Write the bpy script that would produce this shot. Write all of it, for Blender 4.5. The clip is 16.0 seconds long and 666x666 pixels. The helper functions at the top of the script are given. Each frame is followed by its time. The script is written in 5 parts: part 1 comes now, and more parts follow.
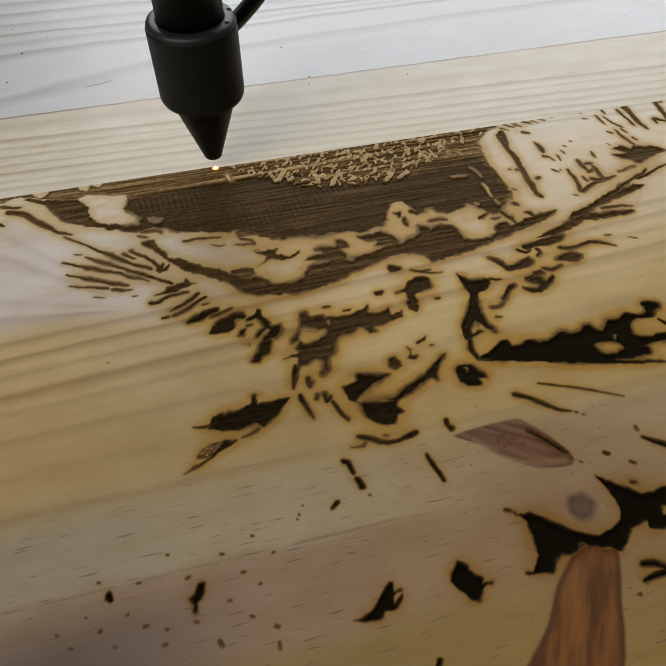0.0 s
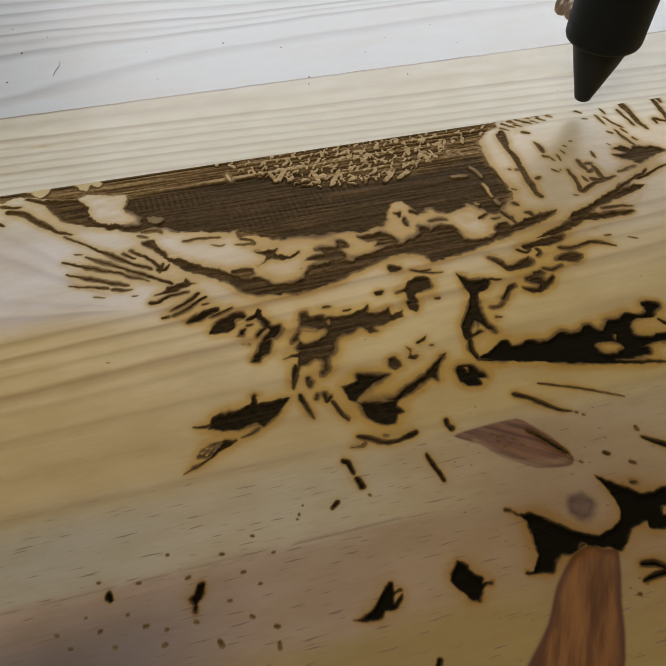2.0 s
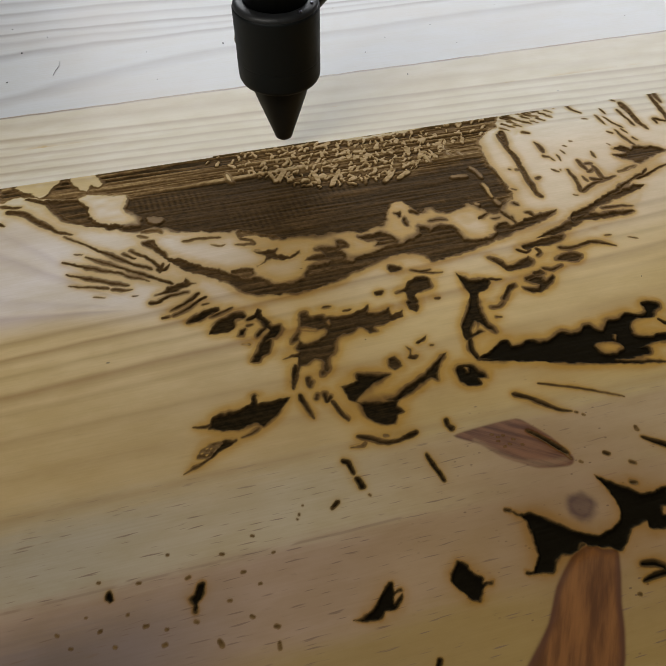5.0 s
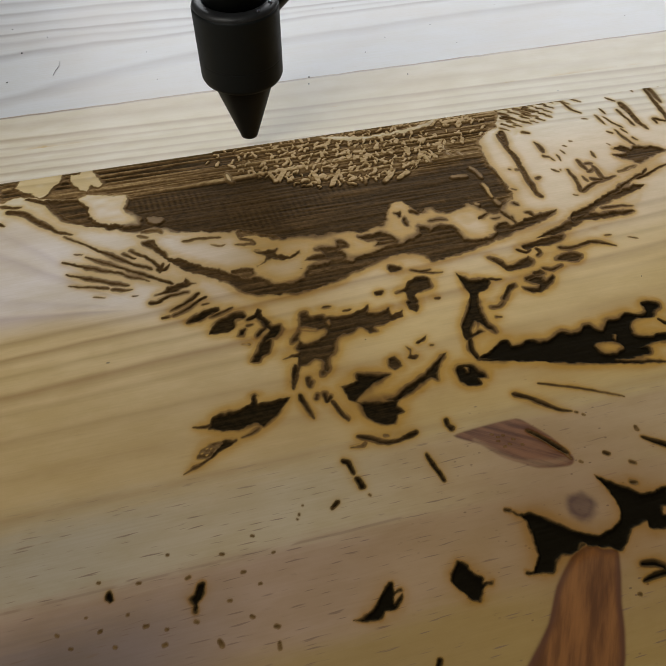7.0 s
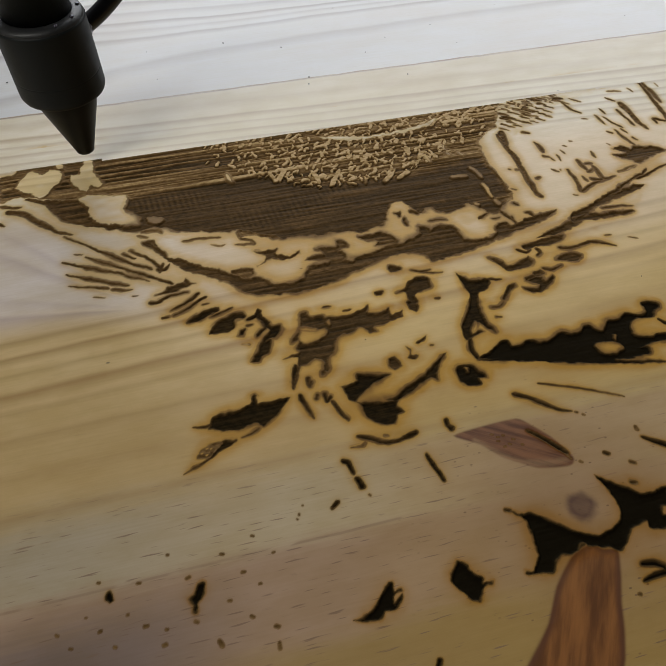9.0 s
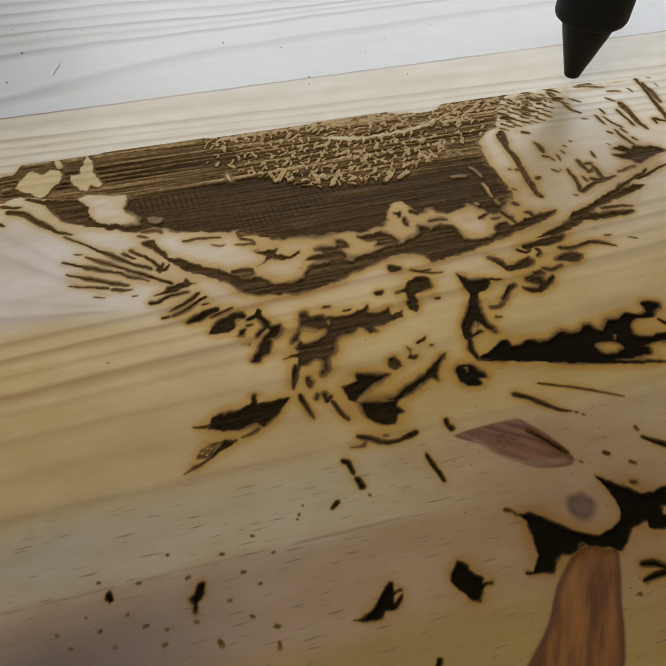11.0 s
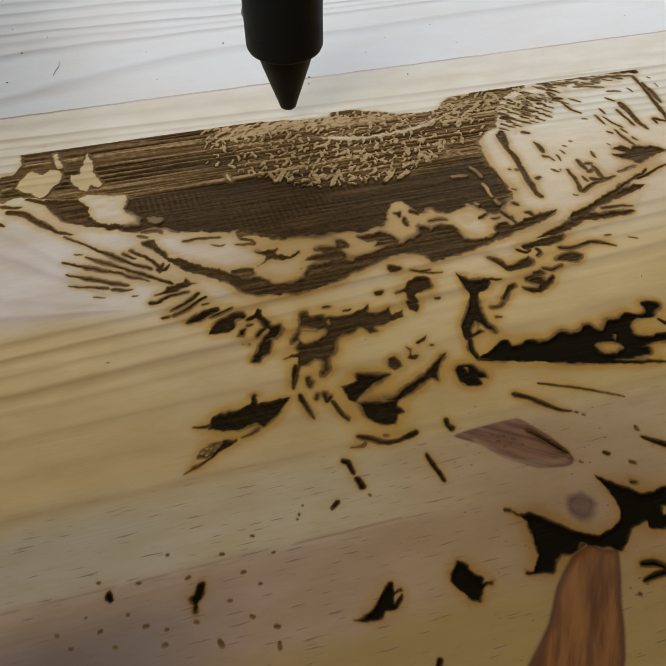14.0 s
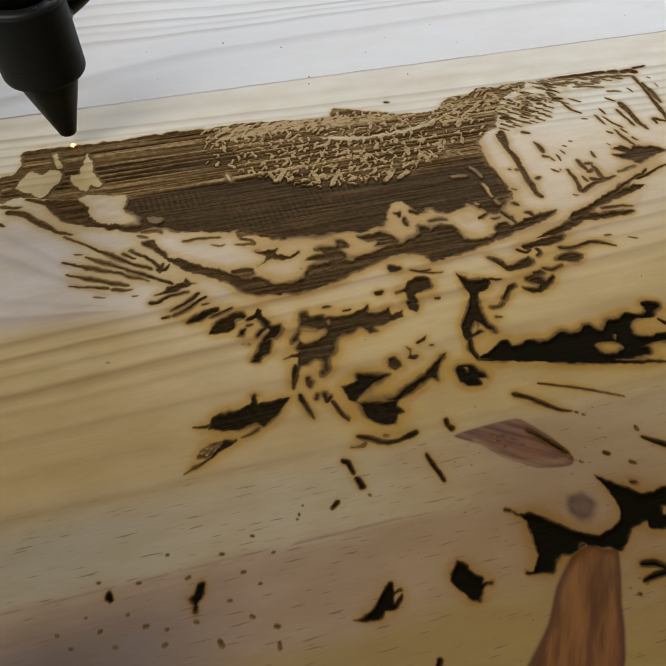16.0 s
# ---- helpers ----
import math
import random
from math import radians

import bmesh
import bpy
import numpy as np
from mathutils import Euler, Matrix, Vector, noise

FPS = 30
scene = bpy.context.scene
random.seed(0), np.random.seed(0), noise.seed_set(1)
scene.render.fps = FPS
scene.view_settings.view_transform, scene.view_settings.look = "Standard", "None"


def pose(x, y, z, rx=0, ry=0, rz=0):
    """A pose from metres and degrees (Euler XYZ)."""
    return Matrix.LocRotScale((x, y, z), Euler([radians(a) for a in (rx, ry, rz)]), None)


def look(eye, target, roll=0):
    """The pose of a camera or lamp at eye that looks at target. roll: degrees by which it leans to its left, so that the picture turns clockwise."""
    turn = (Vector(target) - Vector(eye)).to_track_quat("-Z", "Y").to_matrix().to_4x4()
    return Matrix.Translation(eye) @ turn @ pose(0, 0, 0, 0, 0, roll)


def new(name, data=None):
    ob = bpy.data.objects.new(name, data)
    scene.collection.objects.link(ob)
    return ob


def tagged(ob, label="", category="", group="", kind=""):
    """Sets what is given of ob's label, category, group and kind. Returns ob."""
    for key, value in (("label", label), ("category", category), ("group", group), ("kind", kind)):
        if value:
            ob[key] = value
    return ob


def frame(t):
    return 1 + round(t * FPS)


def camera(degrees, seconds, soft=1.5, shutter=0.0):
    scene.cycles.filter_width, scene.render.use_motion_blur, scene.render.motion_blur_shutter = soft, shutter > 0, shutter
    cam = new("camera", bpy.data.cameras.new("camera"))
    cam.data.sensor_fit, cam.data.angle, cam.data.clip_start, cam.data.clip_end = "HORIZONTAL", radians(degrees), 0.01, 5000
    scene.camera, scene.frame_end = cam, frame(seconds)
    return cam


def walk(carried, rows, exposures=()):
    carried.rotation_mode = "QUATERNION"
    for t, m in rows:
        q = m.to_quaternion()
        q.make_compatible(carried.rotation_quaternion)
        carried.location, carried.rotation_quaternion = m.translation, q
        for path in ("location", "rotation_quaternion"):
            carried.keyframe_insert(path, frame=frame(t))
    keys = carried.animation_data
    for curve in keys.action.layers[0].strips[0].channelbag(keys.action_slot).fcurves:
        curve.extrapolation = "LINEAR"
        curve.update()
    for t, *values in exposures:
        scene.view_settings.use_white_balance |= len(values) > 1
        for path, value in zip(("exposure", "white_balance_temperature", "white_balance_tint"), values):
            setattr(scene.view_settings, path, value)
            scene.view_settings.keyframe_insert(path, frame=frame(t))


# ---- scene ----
MM = 0.001

# the camera stands still over the board and looks down across it
EYE, AHEAD, UP_RIGHT = (0.0, 0.0, 0.13392), (0.15124, 0.58585, -0.79618), (0.97032, -0.24175, 0.00644)
cam = camera(54.19, 16.0, soft=1.15)
back = -Vector(AHEAD)
side = Vector(UP_RIGHT)
VIEW = Matrix((side, back.cross(side), back)).transposed().to_4x4()
VIEW.translation = EYE
walk(cam, [(0.0, VIEW), (16.0, VIEW)], [(0.0, 0.27), (16.0, 0.27)])

# ---- light: daylight from a window beyond the board, one long ceiling light behind the left shoulder ----
world = bpy.data.worlds.new("sky")
scene.world = world
world.use_nodes = True
sky = world.node_tree.nodes.new("ShaderNodeTexSky")
sky.sky_type, sky.sun_disc = "NISHITA", False
sky.sun_elevation, sky.sun_rotation = radians(35), radians(200)
world.node_tree.links.new(sky.outputs[0], world.node_tree.nodes["Background"].inputs[0])
world.node_tree.nodes["Background"].inputs[1].default_value = 0.1


def area_lamp(name, m, w, h, watts, colour):
    data = bpy.data.lights.new(name, "AREA")
    data.shape, data.size, data.size_y, data.energy, data.color = "RECTANGLE", w, h, watts, colour
    ob = new(name, data)
    ob.matrix_basis = m
    return ob


WINDOW = (0.56, 1.15, 0.58)     # centre of the window's opening
PANEL = (-1.35, -0.72, 1.5)    # long ceiling batten light
area_lamp("window_light", look((WINDOW[0], WINDOW[1] - 0.03, WINDOW[2]), (WINDOW[0], 0, 0.0)), 1.5, 0.62, 9.3, (0.99, 0.985, 0.975))
area_lamp("panel_light", look((PANEL[0], PANEL[1], PANEL[2] - 0.03), (PANEL[0], PANEL[1] + 0.4, 0)), 1.9, 0.12, 16, (1.0, 0.96, 0.89))


# ---- materials ----
class Nodes:
    def __init__(self, name):
        self.mat = bpy.data.materials.new(name)
        self.mat.use_nodes = True
        self.t = self.mat.node_tree
        self.bsdf = self.t.nodes["Principled BSDF"]

    def put(self, socket, v):
        if isinstance(v, bpy.types.NodeSocket):
            self.t.links.new(v, socket)
        else:
            socket.default_value = v

    def add(self, kind, out=0, **ins):
        n = self.t.nodes.new("ShaderNode" + kind)
        for k, v in ins.items():
            if k == "operation":
                n.operation = v
            elif k == "use_clamp":
                n.use_clamp = v
            elif k == "interpolation_type":
                n.interpolation_type = v
            elif k == "noise_dimensions":
                n.noise_dimensions = v
            elif k == "attribute_name":
                n.attribute_name = v
            else:
                self.put(n.inputs[int(k[2:])], v)
        return n.outputs[out]

    def math(self, op, a, b=0.0, c=0.0, clamp=False):
        return self.add("Math", operation=op, use_clamp=clamp, in0=a, in1=b, in2=c)

    def step(self, v, lo, hi, a=0.0, b=1.0):
        return self.add("MapRange", interpolation_type="SMOOTHSTEP", in0=v, in1=lo, in2=hi, in3=a, in4=b)

    def mix(self, f, a, b, kind="MIX"):
        n = self.t.nodes.new("ShaderNodeMix")
        n.data_type, n.blend_type = "RGBA", kind
        self.put(n.inputs[0], f)
        self.put(n.inputs[6], a if not isinstance(a, tuple) else (*a, 1))
        self.put(n.inputs[7], b if not isinstance(b, tuple) else (*b, 1))
        return n.outputs[2]

    def noise(self, vec, sx=1.0, sy=1.0, sz=1.0, detail=2.0, rough=0.5, shift=(0, 0, 0)):
        m = self.add("Mapping", in0=vec, in1=shift, in3=(sx, sy, sz))
        return self.add("TexNoise", in0=m, in2=1.0, in3=detail, in4=rough)

    def attr(self, name):
        return self.add("Attribute", out=2, attribute_name=name)

    def bump(self, height, strength, distance):
        return self.add("Bump", in0=strength, in1=distance, in3=height)


def pine_material():
    k = Nodes("planed_pine")
    raw = k.add("TexCoord", out=3)
    P = k.add("VectorMath", operation="SCALE", in0=raw, in3=1000.0)
    xyz = k.t.nodes.new("ShaderNodeSeparateXYZ")
    k.put(xyz.inputs[0], P)
    x, y = xyz.outputs[0], xyz.outputs[1]
    warp = k.math("ADD", k.math("MULTIPLY_ADD", k.noise(P, 0.014, 0.03, 0.0, 2.0), 5.0, -2.5), k.math("MULTIPLY_ADD", k.noise(P, 0.06, 0.12, 0.0, 2.0, shift=(7, 3, 0)), 1.6, -0.8))

    # growth rings: each darkens slowly and ends in a somewhat crisper line
    def rings(coord, lo, hi, lines):
        """lines: (place in mm, strength, soft side, crisp side)."""
        r = k.t.nodes.new("ShaderNodeValToRGB")
        e = r.color_ramp.elements
        e[0].color = e[1].color = (0, 0, 0, 1)
        for at, amount, soft, crisp in lines:
            for p, v in ((at - soft, 0.0), (at, amount), (at + crisp, 0.0)):
                n = e.new(min(1.0, max(0.0, (p - lo) / (hi - lo))))
                n.color = (v, v, v, 1)
        k.put(r.inputs[0], k.add("MapRange", in0=coord, in1=lo, in2=hi))
        return r.outputs[0]

    um = k.math("ADD", k.math("MULTIPLY_ADD", k.math("MULTIPLY", x, k.step(y, 78.0, 98.0)), -0.055, y), k.math("MULTIPLY", warp, 0.6))
    mid = rings(um, 60.0, 132.0, ((66.5, .35, 2.0, 1.2), (76.0, .2, 3.0, 2.0), (87.0, .4, 3.5, 1.5), (95.8, .35, 2.0, 1.5), (101.2, .9, 3.2, 1.4), (107.0, .4, 1.8, .9), (112.3, .85, 2.4, 1.0), (117.6, .65, 2.2, 1.2)))
    # the upper plank's rings fan out towards one end
    xc = k.math("MULTIPLY_ADD", k.math("MAXIMUM", k.math("ADD", x, -15.0), 0.0), 0.4, k.math("MINIMUM", k.math("ADD", x, -15.0), 0.0))
    ut = k.math("SUBTRACT", k.math("ADD", y, k.math("MULTIPLY", warp, 0.9)), k.math("MULTIPLY", xc, k.add("MapRange", in0=y, in1=228.0, in2=270.0, in3=0.2, in4=-0.045)))
    top = rings(ut, 215.0, 315.0, ((242.5, .55, 6.0, 2.2), (258.6, .85, 3.0, 1.2), (263.6, .5, 2.2, 1.2), (268.6, 1.0, 2.4, 1.0), (276.0, .6, 4.0, 1.5), (285.0, .8, 4.0, 1.6), (294.0, .7, 5.0, 2.0)))
    strip = rings(k.math("ADD", k.math("MULTIPLY_ADD", x, 0.04, y), k.math("MULTIPLY", warp, 0.4)), 168.0, 218.0, ((174.5, .6, 1.8, .8), (178.0, .5, 1.4, .7), (182.0, .9, 2.0, .8), (186.0, .7, 1.6, .7), (190.5, .8, 2.0, .8), (195.0, .6, 1.6, .7), (199.5, 1.0, 2.6, 1.0), (207.5, .35, 4.0, 2.5)))
    upper = k.step(y, 214.5, 215.5)
    fibre = k.noise(P, 0.035, 2.2, 0.0, 4.0, 0.6)
    fine = k.noise(P, 0.12, 7.0, 0.0, 3.0, 0.6)
    blotch = k.noise(P, 0.018, 0.035, 0.0, 2.0, shift=(21, 5, 0))
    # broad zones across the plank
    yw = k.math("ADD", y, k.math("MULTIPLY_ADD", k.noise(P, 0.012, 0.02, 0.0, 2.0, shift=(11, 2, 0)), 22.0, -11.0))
    # weaker light on the near wood is partly put into YELLOW and PINK
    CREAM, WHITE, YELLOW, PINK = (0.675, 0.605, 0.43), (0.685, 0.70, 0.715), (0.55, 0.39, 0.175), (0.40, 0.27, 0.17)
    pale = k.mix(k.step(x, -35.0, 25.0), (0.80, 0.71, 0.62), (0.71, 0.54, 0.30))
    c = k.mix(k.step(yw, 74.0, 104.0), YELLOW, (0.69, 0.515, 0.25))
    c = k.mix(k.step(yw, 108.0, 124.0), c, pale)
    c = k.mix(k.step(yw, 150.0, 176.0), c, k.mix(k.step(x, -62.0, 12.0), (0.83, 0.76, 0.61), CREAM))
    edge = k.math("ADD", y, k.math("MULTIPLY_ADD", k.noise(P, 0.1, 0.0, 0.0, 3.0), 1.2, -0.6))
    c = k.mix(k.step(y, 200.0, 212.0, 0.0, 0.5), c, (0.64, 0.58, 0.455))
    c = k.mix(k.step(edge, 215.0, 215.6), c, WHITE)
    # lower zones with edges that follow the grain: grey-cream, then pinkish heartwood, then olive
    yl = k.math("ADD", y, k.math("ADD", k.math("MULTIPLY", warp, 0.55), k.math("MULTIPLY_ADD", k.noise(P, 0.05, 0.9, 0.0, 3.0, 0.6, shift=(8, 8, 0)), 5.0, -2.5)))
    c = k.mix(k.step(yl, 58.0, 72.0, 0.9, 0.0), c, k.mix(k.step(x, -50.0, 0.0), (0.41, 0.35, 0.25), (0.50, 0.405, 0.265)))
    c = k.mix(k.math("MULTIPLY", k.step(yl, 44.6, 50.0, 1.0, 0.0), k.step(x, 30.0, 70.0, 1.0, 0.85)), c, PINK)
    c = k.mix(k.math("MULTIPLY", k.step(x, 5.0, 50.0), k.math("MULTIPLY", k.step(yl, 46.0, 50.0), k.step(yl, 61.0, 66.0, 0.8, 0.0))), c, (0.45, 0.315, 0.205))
    # mauve heartwood at the near left corner, darkened further with shade put in its colour
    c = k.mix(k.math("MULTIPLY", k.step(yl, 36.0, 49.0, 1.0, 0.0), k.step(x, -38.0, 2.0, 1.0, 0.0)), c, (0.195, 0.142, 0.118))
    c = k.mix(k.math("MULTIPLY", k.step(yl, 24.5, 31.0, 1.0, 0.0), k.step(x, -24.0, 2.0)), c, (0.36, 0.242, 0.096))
    ring = k.math("ADD", k.math("MULTIPLY", mid, k.step(x, -10.0, 60.0, 0.95, 0.7)), k.math("MULTIPLY", strip, 0.75))
    c = k.mix(ring, c, k.mix(1.0, c, (0.60, 0.49, 0.37), "MULTIPLY"))
    # yellower, resin-rich wood beside the knots
    c = k.mix(k.math("MULTIPLY", k.step(x, -5.0, 45.0), k.step(y, 104.0, 128.0, 1.0, 0.0)), c, k.mix(1.0, c, (1.0, 0.965, 0.76), "MULTIPLY"))
    # lavender streaks that curl into the white wood
    wedge = k.math("DIVIDE", k.math("ADD", k.math("ADD", y, -118.3), k.math("MULTIPLY", warp, 0.7)), k.math("MAXIMUM", k.math("SUBTRACT", -20.0, x), 4.0))
    curl = rings(wedge, -0.3, 1.2, ((0.13, .9, .12, .05), (0.3, .35, .1, .06), (0.72, .55, .12, .06), (0.95, .4, .1, .08)))
    curl = k.math("MULTIPLY", curl, k.math("MULTIPLY", k.step(x, -36.0, -22.0, 1.0, 0.0), k.step(y, 150.0, 165.0, 1.0, 0.0)))
    c = k.mix(k.math("MULTIPLY", curl, 0.9), c, k.mix(1.0, c, (0.72, 0.66, 0.71), "MULTIPLY"))
    c = k.mix(k.math("MULTIPLY", top, upper), c, k.mix(1.0, c, (0.58, 0.55, 0.555), "MULTIPLY"))
    # one long brown seam where the pink heartwood begins
    seam = k.math("ABSOLUTE", k.math("ADD", k.math("ADD", y, -47.2), k.math("MULTIPLY", warp, 0.25)))
    c = k.mix(k.math("MULTIPLY", k.step(seam, 0.1, 0.45, 0.4, 0.0), k.math("MULTIPLY", k.step(x, 34.0, 44.0, 1.0, 0.0), k.step(k.noise(P, 0.13, 0.5, 0.0, 2.0, shift=(31, 5, 0)), 0.42, 0.56))), c, (0.2, 0.115, 0.075))
    rim = k.math("MULTIPLY", k.step(edge, 213.9, 214.8), k.step(edge, 215.1, 215.4, 1.0, 0.0))
    c = k.mix(k.math("MULTIPLY", rim, k.step(fibre, 0.35, 0.6, 0.5, 1.0)), c, (0.27, 0.2, 0.14))
    c = k.mix(1.0, c, k.add("CombineColor", in0=k.step(fibre, 0.2, 0.8, 0.965, 1.03), in1=k.step(fibre, 0.2, 0.8, 0.955, 1.035), in2=k.step(fibre, 0.2, 0.8, 0.93, 1.05)), "MULTIPLY")
    c = k.mix(k.step(blotch, 0.4, 0.75, 0.0, 0.28), c, k.mix(0.5, c, (0.55, 0.36, 0.16)))
    # resin ducts: short dark dashes along the grain in the lower half
    ducts = k.math("MULTIPLY", k.step(k.noise(P, 0.15, 1.7, 0.0, 1.0, shift=(1, 17, 0)), 0.64, 0.74), k.step(yw, 56.0, 74.0, 1.0, 0.08))
    c = k.mix(k.math("MULTIPLY", ducts, 0.75), c, (0.2, 0.125, 0.08))
    specks = k.add("TexVoronoi", in0=k.add("Mapping", in0=P, in3=(0.05, 0.09, 0.0)), in2=1.0)
    c = k.mix(k.step(specks, 0.012, 0.035, 0.7, 0.0), c, (0.12, 0.08, 0.05))
    # darker resinous wood round the knots
    away = k.add("VectorMath", out=1, operation="DISTANCE", in0=k.add("Mapping", in0=P, in3=(1.0, 1.15, 0.0)), in1=(66.0, 46.0, 0.0))
    c = k.mix(k.step(k.math("ADD", away, k.math("MULTIPLY", blotch, 14.0)), 12.0, 44.0, 0.75, 0.0), c, (0.34, 0.21, 0.105))
    # pitch flecks sprinkled in that resinous wood, and soft mottling all over
    fleck = k.add("TexVoronoi", in0=k.add("Mapping", in0=P, in3=(0.45, 0.8, 0.0)), in2=1.0)
    sown = k.step(k.noise(P, 0.12, 0.16, 0.0, 2.0, shift=(6, 1, 0)), 0.5, 0.62)
    c = k.mix(k.math("MULTIPLY", k.math("MULTIPLY", k.step(fleck, 0.09, 0.2, 0.75, 0.0), sown), k.step(away, 18.0, 52.0, 1.0, 0.0)), c, (0.14, 0.075, 0.04))
    mott = k.noise(P, 0.06, 0.16, 0.0, 4.0, 0.6, shift=(13, 8, 0))
    c = k.mix(k.math("SUBTRACT", 1.0, k.math("MULTIPLY", upper, 0.7)), c, k.add("CombineColor", in0=k.step(mott, 0.3, 0.7, 0.94, 1.05), in1=k.step(mott, 0.3, 0.7, 0.92, 1.06), in2=k.step(mott, 0.3, 0.7, 0.86, 1.1)), "MULTIPLY")
    # knots
    k1, k2, k3 = k.attr("knot_a"), k.attr("knot_b"), k.attr("knot_c")
    kn = k.noise(k.add("Mapping", in0=P, in2=(0.0, 0.0, radians(31))), 0.07, 0.7, 0.0, 4.0, 0.6, shift=(2, 2, 0))
    kn2 = k.noise(k.add("Mapping", in0=P, in2=(0.0, 0.0, radians(32))), 0.42, 0.05, 0.0, 4.0, 0.6, shift=(5, 2, 0))
    c = k.mix(k1, c, k.mix(k.step(kn, 0.3, 0.7), (0.095, 0.036, 0.015), (0.25, 0.112, 0.05)))
    c = k.mix(k.math("MULTIPLY", k2, k.step(kn, 0.25, 0.6, 0.75, 1.0)), c, (0.12, 0.064, 0.042))
    heart = k.mix(k.step(kn2, 0.3, 0.7), (0.12, 0.045, 0.013), (0.30, 0.122, 0.033))
    c = k.mix(k.math("MULTIPLY", k.math("MULTIPLY", k.step(k3, 0.0, 0.55), k.step(k.math("MULTIPLY_ADD", kn2, 8.0, y), 26.0, 37.0, 1.0, 0.9)), k.step(k.math("ADD", k3, k.math("MULTIPLY", kn2, 0.9)), 0.45, 1.0, 0.75, 1.0)), c, k.mix(k.step(k3, 0.6, 1.0), (0.12, 0.047, 0.02), heart))
    # scorch round the marks, then the char itself
    char, halo, tone = k.attr("char"), k.attr("scorch"), k.attr("tone")
    c = k.mix(k.step(halo, 0.0, 0.75), c, k.mix(1.0, c, (0.87, 0.73, 0.43), "MULTIPLY"))
    c = k.mix(k.step(halo, 0.72, 1.0, 0.0, 0.8), c, (0.13, 0.064, 0.02))
    scan = k.noise(P, 0.05, 1.6, 0.0, 3.0, 0.65, shift=(4, 4, 0))
    soot = k.noise(P, 0.5, 0.9, 0.0, 4.0, 0.6, shift=(9, 4, 0))
    tn = k.math("ADD", tone, k.math("MULTIPLY", k.math("MULTIPLY_ADD", scan, 0.28, -0.14), k.step(tone, 0.04, 0.25, 0.2, 1.0)), clamp=True)
    tn = k.math("MULTIPLY", tn, k.step(soot, 0.25, 0.7, 0.75, 1.15))
    ramp = k.t.nodes.new("ShaderNodeValToRGB")
    els = ramp.color_ramp.elements
    els[0].position, els[0].color = 0.0, (0.0065, 0.005, 0.0022, 1)
    els[1].position, els[1].color = 1.0, (0.64, 0.46, 0.25, 1)
    for pos, col in ((0.09, (0.0125, 0.0092, 0.004, 1)), (0.18, (0.047, 0.0285, 0.0098, 1)), (0.36, (0.125, 0.071, 0.025, 1)), (0.58, (0.25, 0.152, 0.06, 1)), (0.8, (0.48, 0.325, 0.142, 1))):
        e = els.new(pos)
        e.color = col
    k.put(ramp.inputs[0], tn)
    c = k.mix(char, c, ramp.outputs[0])
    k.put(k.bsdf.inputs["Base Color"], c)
    k.put(k.bsdf.inputs["Roughness"], k.math("ADD", k.math("MULTIPLY", char, 0.24), k.step(fibre, 0.2, 0.8, 0.32, 0.44)))
    k.put(k.bsdf.inputs["Specular IOR Level"], k.math("MULTIPLY_ADD", k.math("MULTIPLY", k.step(char, 0.0, 0.4, 1.0, 0.0), k.step(halo, 0.2, 0.72, 1.0, 0.12)), 0.63, k.math("MULTIPLY", k.step(tone, 0.1, 0.28, 0.012, 0.035), k.step(y, 134.0, 150.0, 1.0, 1.4))))
    h = k.math("ADD", k.math("MULTIPLY", fine, 0.5), k.math("MULTIPLY", fibre, 0.8))
    h = k.math("ADD", h, k.math("MULTIPLY", k.math("MULTIPLY", char, soot), 6.0))
    k.put(k.bsdf.inputs["Normal"], k.bump(h, 0.22, 0.00006))
    return k.mat


def plain_material(name, colour, rough, metal=0.0, var=0.15, scale=60.0, relief=0.0, coat=0.0, spec=0.5):
    k = Nodes(name)
    P = k.add("TexCoord", out=3)
    n1 = k.noise(P, scale, scale, scale, 4.0, 0.6)
    n2 = k.noise(P, scale * 9, scale * 9, scale * 9, 3.0, 0.6)
    f = k.math("MULTIPLY_ADD", n1, 0.7, k.math("MULTIPLY", n2, 0.3))
    lo = tuple(v * (1 - var) for v in colour)
    hi = tuple(min(1, v * (1 + var)) for v in colour)
    k.put(k.bsdf.inputs["Base Color"], k.mix(f, lo, hi))
    k.put(k.bsdf.inputs["Roughness"], k.step(f, 0.25, 0.75, rough * 0.85, min(1, rough * 1.15)))
    k.put(k.bsdf.inputs["Metallic"], metal)
    k.put(k.bsdf.inputs["Specular IOR Level"], spec)
    k.put(k.bsdf.inputs["Coat Weight"], coat)
    if relief:
        k.put(k.bsdf.inputs["Normal"], k.bump(n2, 0.3, relief))
    return k.mat


def glow_material(name, colour, strength):
    k = Nodes(name)
    k.put(k.bsdf.inputs["Base Color"], (*colour, 1))
    k.put(k.bsdf.inputs["Emission Color"], (*colour, 1))
    k.put(k.bsdf.inputs["Emission Strength"], strength)
    return k.mat


PINE = pine_material()
BLACK = plain_material("black_anodised", (0.0092, 0.0118, 0.0124), 0.5, 0.0, 0.25, 250.0, 0.00002, spec=0.2)
SATIN = plain_material("black_satin_nozzle", (0.0092, 0.0112, 0.0118), 0.42, 0.0, 0.25, 250.0, 0.00002, spec=0.2)
WORN = plain_material("worn_black_rim", (0.034, 0.036, 0.038), 0.45, 0.2, 0.6, 500.0, 0.00003)
TUBE = plain_material("dark_rubber_tube", (0.012, 0.013, 0.02), 0.33, 0.0, 0.2, 200.0)
BRASS = plain_material("dull_brass", (0.40, 0.31, 0.24), 0.45, 0.5, 0.45, 500.0)
